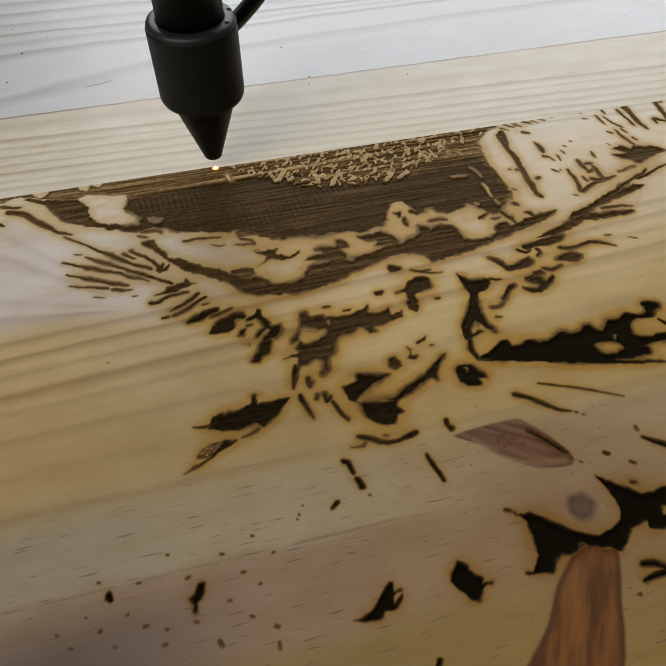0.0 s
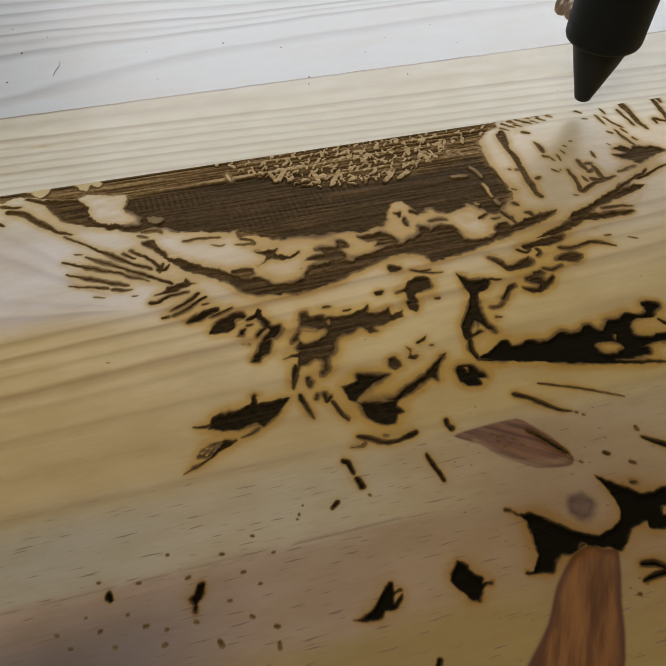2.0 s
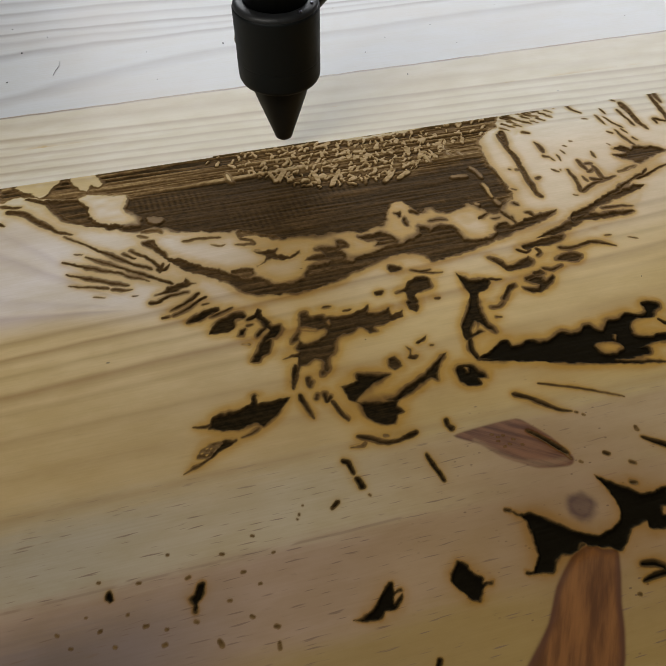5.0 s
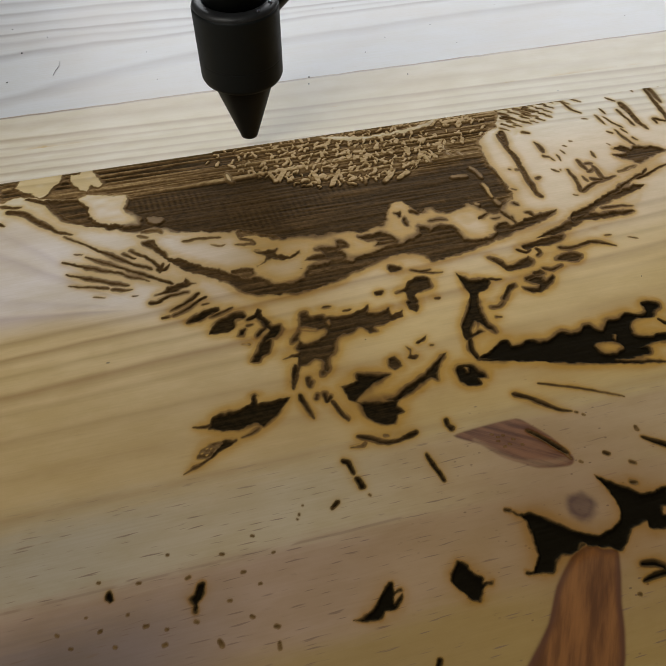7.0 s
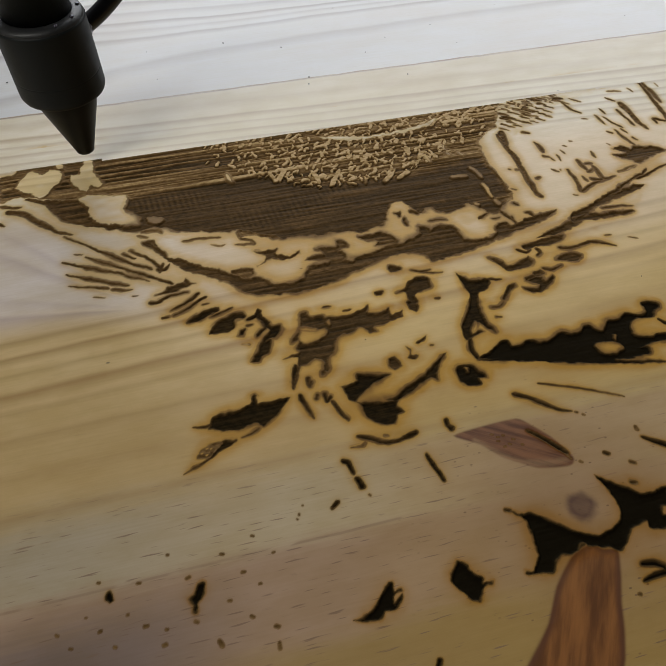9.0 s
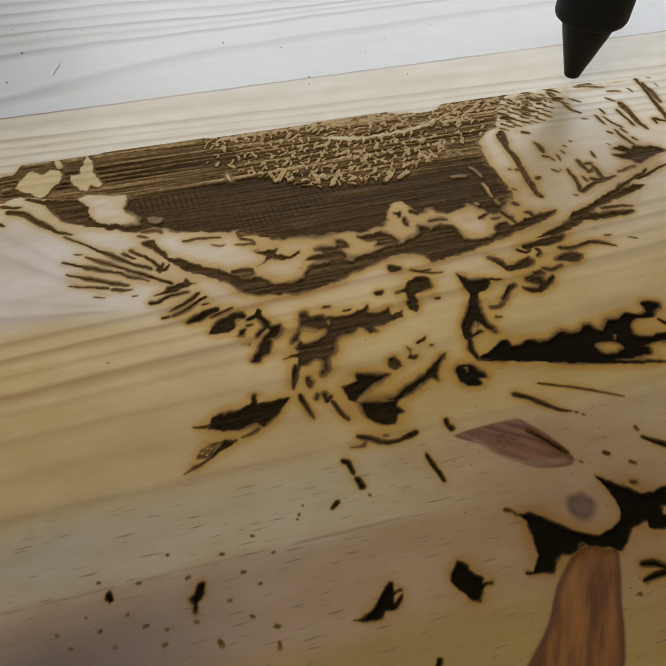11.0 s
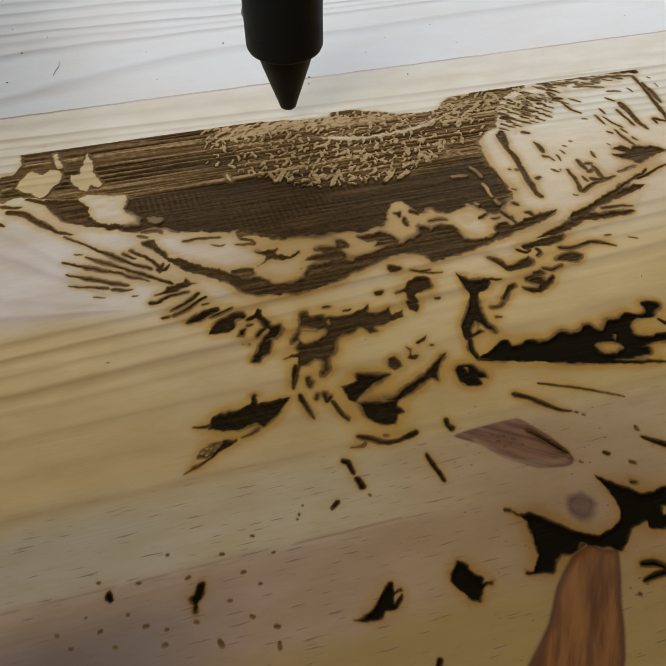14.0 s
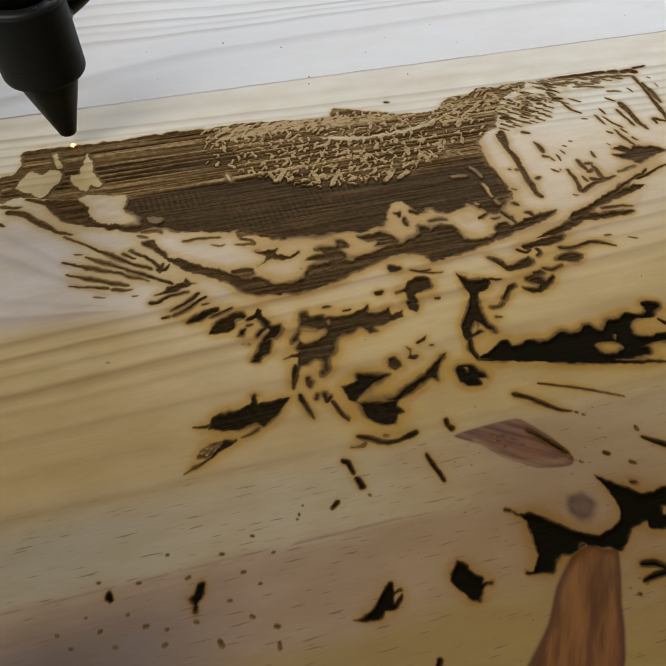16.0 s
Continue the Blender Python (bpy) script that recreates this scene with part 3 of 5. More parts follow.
stroke(.3, 0.56, 1.24, (-13.1, 132.9), (-14.7, 131.3), (-16.5, 131.7))
# below: feathers
area(.25, (-18, 122.2), (-14.9, 123.6), (-14.5, 124.6), (-10.4, 125.2), (-9.1, 126.5), (-8.2, 124.2), (-7.3, 123.7), (-10.6, 123.5), (-12.7, 122.4))
stroke(.2, 1.03, 0.66, (-19.8, 119.7), (-17.5, 119.6), (-14.2, 121.1), (-9.4, 121.3))
stroke(.2, 0.64, 1.05, (-14.5, 116.1), (-11.2, 117.2), (-8.2, 118.9), (-6.6, 120.3))
stroke(.2, 0.51, 1.05, (-14, 114.2), (-10.3, 115.4), (-6.7, 117.6), (-4.8, 118.3))
stroke(.3, 0.64, 0.52, (-6.2, 115.9), (-4.4, 116.1))
area(.2, (-10.8, 110.5), (-9.3, 112.5), (-6.2, 113.8), (-2, 114.3), (-2.5, 112.9), (-5.1, 112.1), (-7.5, 110.7))
stroke(.25, 0.63, 0.77, (-4.6, 111.4), (-1.7, 112.1), (1.4, 113.2))
area(.12, (-5.7, 105.7), (-4.5, 108.1), (-1.5, 110), (2.1, 111.2), (4, 111), (4, 109), (1.7, 108.5), (0.8, 106.3), (-1.6, 105.4))
area(.2, (1.4, 103.5), (2.1, 105.1), (4, 105.5), (3.3, 104), (2.5, 103))
stroke(.4, 0.75, 0.50, (4.5, 106.2), (5.7, 106.2))
stroke(.15, 1.13, 1.02, (4.7, 108.2), (7.2, 108.8), (8, 110.7))
area(.2, (7.3, 110.5), (8.7, 110.5), (8.7, 108.3), (10.6, 104.7), (12.8, 104.5), (12.6, 102.5), (10.9, 100.5), (8.8, 100.1), (5.5, 94.1), (3.4, 94.5),
     (4.6, 96.4), (6.3, 98.2), (7.4, 100.7), (9.6, 103.3), (8.5, 104.7), (7.3, 107.9))
stroke(.2, 0.98, 0.75, (6.3, 102.1), (7.9, 103.7), (9.4, 104.7))
area(.12, (3.2, 94.5), (4.8, 96.1), (6.8, 100), (9.7, 100.1), (8.4, 96.6), (5.7, 95.4))
stroke(.3, 0.76, 0.63, (-16.7, 114), (-15.4, 114))
stroke(.6, 0.36, 0.24, (2.1, 100.6), (4, 100.1))
# thicket centre
area(.3, (18.2, 106.7), (20.2, 107.1), (20.9, 105.3), (24.3, 104.9), (25.1, 103.8), (28.5, 103.6), (32, 103.6), (34.6, 104.5), (36.8, 105.8), (36,
     102.7), (39.8, 102.2), (42, 103.6), (42, 100.9), (44.2, 101.1), (45, 101.9), (44.6, 99.5), (42.4, 99), (39.2, 98.3), (36.2, 97.9), (36.7, 96.4),
     (34.6, 96.3), (33.5, 98.3), (31.7, 98.3), (29.8, 97.3), (26.9, 97.1), (25.3, 95.5), (24.4, 92.4), (22.2, 90.9), (21.8, 87.7), (21, 86.9), (20.2,
     88.1), (21, 90.5), (19.4, 91.6), (17, 90.5), (15.1, 90.4), (14.1, 87), (12.3, 84.3), (11.4, 84.9), (12.7, 88), (14.8, 91.8), (14.9, 93.1), (11.1,
     93.5), (14, 94.1), (15.4, 94.6), (14.9, 96.1), (16.4, 97.8), (14.3, 97.9), (15.1, 99.5), (17.2, 101.8))
island((17.6, 101.6), (19.8, 100.5), (23.5, 100.7), (23.7, 98.8), (20.7, 97.2), (17.9, 97), (16.4, 98.5))
island((24.6, 102.5), (25.6, 102.8), (25.5, 101.7), (24.8, 101.3))
island((16.9, 102.6), (21.1, 101.3), (21.1, 100.2), (18.1, 100.6))
area(.35, (19.6, 87.7), (20.8, 88.2), (20.8, 86.7), (19.6, 86.2))
stroke(.25, 1.12, 0.98, (21.9, 102.6), (24.5, 101.1), (24.4, 98))
stroke(.1, 1.51, 0.78, (13.9, 90.7), (13, 87.3), (11.9, 84.4))
stroke(.3, 1.14, 1.13, (16.2, 86.5), (16.1, 84.2), (16.7, 85.1))
stroke(.3, 0.64, 0.64, (24.9, 107.5), (26.9, 107.3))
stroke(.3, 0.64, 0.64, (29.8, 105), (32, 105.1))
stroke(.2, 1.33, 0.75, (13.1, 82.2), (14, 78.6), (15.1, 75.2))
stroke(.3, 0.89, 0.88, (17.3, 81.2), (16.9, 80.3))
stroke(.2, 1.00, 0.88, (19, 81.1), (19.1, 79.1), (20.2, 79.9))
stroke(.2, 0.99, 0.96, (20.3, 78.8), (21.4, 75.6), (22.7, 72.7))
area(.08, (-8.8, 79.2), (-8.2, 80.8), (-6, 81.6), (-2, 81.7), (1.2, 82.7), (2.2, 84.7), (3, 84.5), (3, 82.3), (6.3, 82.1), (10.6, 82.2), (9, 80.2),
     (6.7, 77.8), (3.1, 75.8), (1.3, 77), (-1.8, 76.4), (-6.7, 77.1), (-9.5, 78.3))
stroke(.2, 0.52, 0.74, (-12.8, 79.4), (-10.4, 78.9), (-8.4, 79.1))
stroke(.25, 0.41, 0.73, (-2.2, 74.2), (-0.1, 74.6), (1.8, 75.5))
stroke(.15, 0.93, 0.39, (-3.6, 73.9), (-7.3, 72.6), (-11.5, 69.9), (-16.1, 68.1))
area(.45, (-12.7, 71.4), (-11.6, 73.2), (-10.0, 74.1), (-7.5, 74.4), (-6.0, 73.6), (-9.8, 71.2))
area(.1, (-11.8, 69.8), (-9.4, 72.0), (-7.6, 73.6), (-6.0, 74.6), (-3.4, 73.8), (-7.4, 71.8))
for ix, iy in ((-11.7, 72.3), (-10.5, 73.3), (-9.6, 73.0), (-10.7, 71.8)):
    sliver(0.5, (ix, iy), (ix + 0.3, iy + 0.1))
# centre right
area(.3, (39.6, 109.4), (42, 109.5), (41.9, 108.2), (39.8, 107.9))
area(.25, (45.7, 116.9), (46.7, 117.7), (49.1, 116.8), (49.2, 115.4), (46.4, 115.1))
stroke(.35, 0.69, 0.69, (52, 114.8), (54.5, 113.5), (57.2, 113.8))
stroke(.35, 0.69, 0.41, (54.8, 113.2), (57.7, 112.4), (60.3, 112.1))
area(.25, (45.1, 107.8), (47.8, 108.7), (50, 111), (53.1, 111.9), (55.8, 110.7), (55.4, 107.6), (52, 106.8), (50.2, 105.7), (50.3, 103.4), (48.6,
     102), (48, 104.7), (48, 107.4))
area(.25, (47.1, 104.2), (49.1, 104.5), (49.8, 101.7), (48.6, 100.2), (47.3, 101.4))
stroke(.4, 0.79, 0.79, (55.2, 103.4), (56.1, 103.2))
area(.15, (63.6, 110.9), (65.3, 109.2), (66.9, 107.5), (72.1, 106.9), (70.5, 103.5), (67.3, 102.4), (65.7, 98.9), (65.6, 94.4), (66.6, 88.8), (65,
     90.2), (63.6, 93), (62, 90.9), (63.5, 89.8), (60.7, 88.8), (57.9, 88.4), (58.1, 91.9), (59.6, 94.4), (61.5, 96.9), (63.4, 99.9), (64.6, 103),
     (64.2, 106.6))
island((62.6, 93.5), (63.1, 92.5), (62.1, 90.5), (60.8, 89.6), (61.1, 91.6))
stroke(.3, 0.95, 0.54, (71.8, 106.8), (73.7, 105.9), (75.2, 105.8))
stroke(.25, 1.34, 0.92, (76.5, 103), (74.7, 100.6), (72.9, 98.7))
area(.35, (75.9, 103.4), (78.2, 103.5), (78.1, 102.1), (75.7, 101.2))
stroke(.3, 0.64, 0.65, (68.7, 96.8), (70.8, 96.6), (72.5, 97.7))
stroke(.4, 0.63, 0.51, (68.8, 93.5), (69.9, 93.2))
area(.3, (74.6, 114.3), (78, 112.5), (79.3, 110), (83.9, 111), (85.8, 111.9), (86.6, 109.9), (85.5, 108.4), (80.5, 107.8), (77.8, 108.5), (76.8,
     111.1))
stroke(.3, 1.15, 0.72, (84.1, 115.1), (86, 113.5), (87.9, 114.2))
area(.3, (85.8, 116.1), (89.2, 117.1), (96.3, 117.9), (99.6, 117.8), (97.9, 115.7), (94.8, 114.8), (89.8, 114.8), (86.6, 114.2))
area(.3, (100.1, 118.4), (109, 121.4), (117.2, 121), (125.2, 121.3), (124.6, 122.6), (117, 123.3), (112, 124.5), (117.6, 127.1), (134.6, 131.5),
     (132.7, 133.2), (122.6, 130.9), (115.1, 127.7), (109.1, 124.3), (104.1, 122.6), (95.9, 119.9), (91.4, 118.3))
area(.3, (104.7, 124), (107.3, 125.7), (111.8, 126.9), (117.7, 129.8), (123, 131.8), (132.8, 136.1), (138.9, 139.4), (138.3, 137.8), (132.1, 134.8),
     (123.8, 130.6), (118.1, 127.9), (112, 124.5), (108.8, 123.8), (104.9, 121.5))
stroke(0.35, 0.71, 1.10, (146.8, 139.7), (137.4, 136.3), (133.9, 135.4))
stroke(.4, 0.78, 0.47, (116.7, 125.3), (122.3, 125.1), (126.3, 124.2))
stroke(.4, 0.77, 0.47, (112.4, 122.5), (119.5, 122.7), (124.9, 122.2))
stroke(.35, 1.16, 0.73, (101.6, 112.3), (106.2, 113.3), (109.5, 111.8), (112.5, 110))
stroke(.35, 1.01, 0.87, (96.2, 113.2), (98.9, 112.2), (102, 112.5))
area(.35, (94.9, 110.1), (98.9, 110.8), (101.5, 108.8), (99.1, 106.8), (95.4, 107.9), (93.4, 109.1))
stroke(.35, 1.11, 0.70, (88.1, 106.7), (90.5, 105.7), (93.8, 106.6))
stroke(.35, 1.23, 0.95, (85.1, 104.7), (82.1, 104.2), (83.5, 102.4))
area(.25, (81.4, 103.7), (84.3, 104.6), (86.5, 103.8), (86.8, 102.1), (89.7, 104.1), (89.7, 102.5), (86.2, 99.3), (83.3, 98.5), (80.3, 100.1), (79.9,
     101.5), (83.1, 100.4), (84.6, 101.3))
area(.35, (84.7, 106.1), (87, 106.6), (87.8, 105.1), (85.8, 103.9), (84.3, 104.6))
stroke(.5, 0.44, 0.45, (111.6, 114.5), (113.3, 114.3))
stroke(.5, 0.44, 0.44, (117.7, 112.3), (120.3, 111.1))
stroke(.35, 1.30, 0.85, (89.5, 114.2), (90.1, 112.6), (88.7, 111.6))
# lower right wing
area(.04, (59.1, 81.8), (62.2, 83.2), (66.7, 85.8), (68.5, 85.8), (68.9, 84), (71.2, 84), (73.3, 84.6), (78.5, 83.1), (81.8, 84.9), (83.7, 85.3),
     (85.4, 83.8), (87.5, 84), (89.8, 85.4), (91.6, 85.3), (92.2, 83.6), (93.9, 82.7), (96.6, 85.8), (99.8, 85.6), (102.4, 86.9), (105.3, 85.5),
     (108.3, 86.2), (108.4, 89.1), (112.6, 88.2), (112.8, 86.4), (110.3, 85.4), (109.5, 83.7), (104.6, 84.2), (102.2, 82.6), (100.9, 79.9), (102.7,
     78.8), (109.6, 78.3), (109, 75.9), (104.8, 76.1), (102.1, 75.6), (87.7, 75.6), (66.6, 80))
area(.04, (67.1, 81.3), (89.3, 78.6), (102.2, 75.9), (102.6, 73.3), (99.2, 72.7), (92.6, 73.6), (100.8, 71.3), (105.4, 70.1), (105.1, 69.6), (86.8,
     73.8), (76.6, 76.6), (64.2, 79.9), (58.4, 81.7))
stroke(.1, 1.10, 1.42, (59.2, 88.5), (58.4, 85.2), (59, 82.2))
island((90, 79.4), (92.8, 79.4), (95.9, 78), (96.3, 76.5), (93.6, 75.5), (90.8, 75.8), (89.9, 77.8))
island((95.9, 80.8), (96.5, 80.4), (95.6, 79.2), (95.3, 79.5))
island((102, 82.7), (104.4, 83.9), (107.2, 82.3), (108.8, 79.5), (106.1, 78.3), (102, 79.6))
stroke(.15, 1.01, 0.76, (111.2, 81.1), (110.1, 82.5))
# leaf, bird head area
area(.08, (23.6, 81.9), (26.6, 82.7), (28.3, 84.8), (32.1, 83.7), (36.2, 82.9), (31.3, 80.9), (27.5, 78.7), (26, 77.2), (27.9, 76.4), (33, 75.7),
     (36.1, 75.6), (35, 73.8), (36.5, 71.9), (34.6, 71.5), (33.3, 69.2), (29.7, 70), (27.3, 72.5), (26.3, 76.6), (24.2, 78.3))
area(.1, (32.8, 76.4), (35.4, 76.5), (39.4, 78.9), (44.4, 80.9), (47.4, 83.1), (52, 85.9), (49.6, 82.9), (47.3, 80.2), (47.2, 78.3), (45.5, 79.3),
     (42.4, 78.2), (39.6, 76.4), (36.6, 75.5), (34.9, 75.1))
area(.3, (36.9, 87.2), (38.6, 87.6), (39.4, 86.1), (39.6, 84.4), (37.8, 83.8), (36.6, 84.6))
area(.3, (42.4, 90.1), (43.6, 89.1), (43.5, 87.5), (44.7, 86.7), (43.8, 85.7), (42, 86.5), (43.2, 88.1))
area(.25, (45.5, 90.7), (46.8, 91.4), (48.4, 92.1), (47.7, 90.6), (46.2, 90.1))
stroke(.4, 0.48, 0.48, (48.7, 88.9), (49.2, 88.8))
area(.06, (52.1, 80.6), (53.5, 81.3), (56.4, 80.8), (57.4, 79.3), (59, 77.6), (59.1, 76.3), (57.2, 76.5), (57.4, 74.9), (56.6, 74.3), (53.3, 75.1),
     (52.1, 77.1))
island((54.6, 80.2), (55.4, 79.8), (54.9, 79.1))
stroke(.12, 1.22, 0.54, (63.2, 70.2), (66.1, 68.6), (69.3, 66), (72.5, 63.4), (74.8, 62.5))
stroke(.2, 0.43, 0.43, (75.6, 62.1), (75.9, 61.9))
stroke(.5, 0.43, 0.43, (77, 61), (77.3, 60.8))
stroke(.2, 0.68, 0.44, (70.4, 71.7), (75.5, 69.7), (82, 66.9), (89.1, 63.1))
stroke(.12, 1.06, 1.26, (45, 67.2), (45, 66.1), (45.6, 65))
stroke(.12, 1.04, 0.84, (23.7, 68.1), (26.2, 67), (29.7, 65), (32.8, 64.9), (37.4, 65.8))
stroke(.12, 1.24, 1.46, (33.9, 65.3), (35.8, 65.5), (37.2, 65.9))
stroke(.25, 0.51, 0.31, (25.1, 65.9), (23.8, 65.4), (21.5, 65.8))
stroke(.5, 0.52, 0.42, (29.9, 66.8), (30.6, 66.6))
stroke(.1, 1.40, 1.08, (18.9, 62.9), (19.9, 62.2), (20.4, 59.5))
stroke(.1, 1.17, 1.34, (20.9, 57.9), (21.2, 56.8), (21.4, 56))
stroke(.1, 0.91, 1.07, (37.7, 60), (38.5, 56.6), (39.4, 53))
stroke(.12, 0.94, 0.74, (15.5, 54), (14.5, 53.1), (13.8, 52.5))
stroke(.3, 0.28, 0.28, (22.4, 53.7), (22.7, 53.5))
stroke(.3, 0.28, 0.28, (7.8, 54.9), (7.9, 54.8))
stroke(.3, 0.28, 0.28, (6.7, 53.2), (6.6, 52.9))
stroke(.3, 0.27, 0.27, (6.1, 52.2), (6.2, 52.1))
stroke(.3, 0.45, 0.45, (-4, 50.9), (-3.6, 50.8))
# lower right figure round the knots
area(.03, (72.5, 46.5), (75.4, 44.1), (79, 41.4), (80.3, 40), (83.3, 39.8), (87, 39.9), (84.8, 36.3), (82.8, 36.4), (82.2, 34.6), (83.3, 33.9), (82,
     31.8), (79, 31.8), (78.1, 32.7), (78.4, 34.1), (76.2, 33.7), (74.4, 33.2), (71.2, 30.3), (69.9, 29.7), (68, 30.6), (64.7, 31.7), (63.5, 32.2),
     (62.6, 33.2), (61.1, 32.1), (65.8, 33.7), (69.9, 34), (72.7, 35.5), (74, 37.6), (74.2, 40), (73.4, 43.3))
area(.03, (64.7, 31.7), (62.6, 33.2), (61.1, 32.1), (59.3, 31.4), (57.4, 31.6), (55.9, 30.9), (54.3, 28.9), (52.9, 28.9), (48.7, 29.9), (48.7, 30.5),
     (50.3, 30.5), (52.5, 33.1), (53.1, 36.6), (53.1, 39.9), (52.1, 41.5), (50.3, 43.3), (52.6, 41.9), (55, 41.7), (57.1, 39.8), (60.6, 37.1), (64.3,
     34.7), (66.8, 33.8), (69.2, 32.9))
stroke(.15, 0.74, 0.74, (50, 43.4), (50.7, 43.1))
stroke(.06, 1.30, 0.94, (72.5, 26.2), (74.9, 25.7), (76.5, 24.7), (76.6, 24))
stroke(.06, 0.84, 1.20, (71.2, 22.9), (73.6, 23.4), (77, 23.5))
stroke(.1, 0.73, 1.44, (87.5, 52.4), (89.4, 51), (92.4, 48.7))
stroke(.22, 0.9, 0.9, (77.2, 50.7), (77.9, 50.3))
stroke(.25, 0.74, 0.74, (81.8, 47.4), (82.6, 47))
stroke(.22, 0.8, 0.8, (79.5, 42.9), (80.3, 42.5))
stroke(.4, 0.63, 0.84, (87.5, 55.2), (87.5, 54.5))
stroke(.5, 0.50, 0.50, (70.8, 50), (71.1, 49.8))
stroke(.4, 0.58, 0.58, (68.8, 20.9), (69, 20.8))
area(.03, (36, 35.6), (37.1, 35), (38.4, 32.8), (40, 31.5), (39.7, 30.4), (41.5, 30.4), (41.5, 29.9), (39.3, 29.4), (37.9, 27.6), (35.9, 28), (35.2,
     29.3), (33.6, 31.5), (33.4, 32.8))
area(.03, (21, 35), (22, 34.9), (21.8, 33.1), (23.2, 33.3), (23.3, 32.7), (21.8, 32.4), (21.2, 31.1), (23.1, 32.1), (22.6, 31), (20.8, 29.9), (18.7,
     29.9), (17.1, 28.4), (14.4, 29.2), (12.4, 29.8), (14.5, 30), (16.9, 31.2), (18.9, 32.8))
stroke(.08, 0.98, 0.90, (26.3, 19), (25.7, 18))
area(.04, (-33.8, 46.5), (-33.1, 46.8), (-32.5, 45.9), (-32.5, 44.7), (-33.4, 44.4), (-34.1, 45.3))
area(.04, (-18.1, 41.3), (-17, 42), (-16, 43.9), (-14.6, 43.8), (-14.8, 42.2), (-15.8, 40.7), (-16.7, 40.1), (-16.8, 38.4), (-17.7, 38.9), (-17.6,
     40.2))
stroke(.35, 0.71, 0.63, (-2.2, 32.5), (-1.9, 32.3))
# pin dots in the pink wood
stroke(.28, 0.44, 0.44, (-21.5, 51.1), (-21.2, 51))
stroke(.22, 0.52, 0.52, (-10.7, 48.8), (-10.3, 48.7))
stroke(.28, 0.44, 0.44, (-0.3, 46.6), (-0, 46.6))
stroke(.28, 0.57, 0.57, (-18, 45.6), (-17.6, 45.7))
stroke(.28, 0.49, 0.49, (-27.5, 46.8), (-27.1, 46.7))
stroke(.28, 0.58, 0.50, (-7, 44.1), (-6.5, 44.1))
stroke(.28, 0.49, 0.50, (-3.9, 41), (-3.6, 41))
stroke(.28, 0.42, 0.42, (-10.4, 39.2), (-10, 39.1))
stroke(.28, 0.54, 0.54, (-6.6, 35.4), (-6.3, 35.1))
stroke(.28, 0.48, 0.48, (-17.1, 37), (-16.8, 36.8))
stroke(.28, 0.53, 0.53, (-23.6, 34.1), (-23.1, 34.3))
stroke(.28, 0.46, 0.46, (-32.6, 36.1), (-32.3, 36))
stroke(.28, 0.53, 0.65, (-2.2, 29.4), (-2.3, 28.4))
stroke(.36, 0.53, 0.78, (-13.2, 32.4), (-12.8, 31.4))
stroke(.36, 0.54, 0.54, (-26.9, 38.3), (-26.3, 38.3))
stroke(.36, 0.54, 0.54, (-35.3, 39.5), (-35, 39.5))
stroke(.36, 0.40, 0.40, (-23, 37), (-22.7, 36.9))
stroke(.36, 0.42, 0.42, (-35.5, 48.8), (-35.2, 48.7))
stroke(.36, 0.40, 0.40, (-43.3, 40.7), (-43, 40.6))
stroke(.36, 0.39, 0.39, (-40.7, 37.7), (-40.4, 37.6))
stroke(.36, 0.34, 0.34, (-37.8, 42.7), (-37.6, 42.6))
stroke(.36, 0.34, 0.34, (-30.1, 41.3), (-29.8, 41.3))
# right upper plumage
stroke(0.40, 1.21, 1.65, (99.7, 166.7), (99.7, 160.3), (100.3, 154), (100.1, 146.8))
stroke(0.40, 1.66, 1.06, (100.2, 147.8), (99.9, 141.9), (99.9, 136.9), (100.7, 134.3))
stroke(0.40, 2.12, 1.47, (101.5, 168.2), (100.5, 163.6), (100.2, 160.9))
stroke(0.40, 0.59, 1.00, (109.7, 160.2), (110.7, 157.7), (110.5, 154.7))
stroke(0.50, 0.85, 0.58, (109.7, 152.4), (111, 151.9))
stroke(0.50, 0.57, 0.43, (111.6, 151.3), (112.1, 149.8))
stroke(0.50, 0.58, 0.57, (114.2, 152.2), (114.3, 149.3))
stroke(0.50, 0.58, 0.44, (116.6, 154.1), (117.2, 152.2))
stroke(0.50, 0.59, 0.45, (118.6, 156.2), (119.1, 155.6))
stroke(0.60, 0.45, 0.45, (121.6, 157.9), (122.4, 157.7))
stroke(0.50, 0.70, 0.56, (109.4, 146), (111.3, 144.3))
stroke(0.60, 0.42, 0.42, (112.4, 144.9), (112.3, 144.7))
stroke(0.50, 0.95, 0.82, (103, 142.9), (104.3, 143.2))
stroke(0.50, 0.53, 0.53, (110.9, 132.9), (111.9, 132.6))
stroke(.3, 0.79, 0.79, (91.2, 133.8), (92.2, 132.8))
stroke(0.50, 0.56, 0.56, (96.2, 149.2), (96.5, 148.7))
stroke(0.50, 0.56, 0.56, (98.4, 148.3), (99.4, 148))
stroke(0.50, 0.54, 0.54, (93.6, 140.1), (94.3, 139.5))
stroke(0.40, 0.70, 1.07, (114.3, 144.4), (114.5, 140.1), (113.8, 134))
stroke(0.40, 1.07, 0.55, (114.3, 133.9), (119.6, 136.3), (127.6, 138))
stroke(0.45, 0.85, 0.83, (119.6, 148.4), (119.8, 145.3), (120.3, 143.4))
stroke(0.50, 0.70, 0.71, (121, 145.9), (123.1, 145.8))
stroke(0.50, 0.96, 0.83, (120.3, 142.1), (122.5, 142.9))
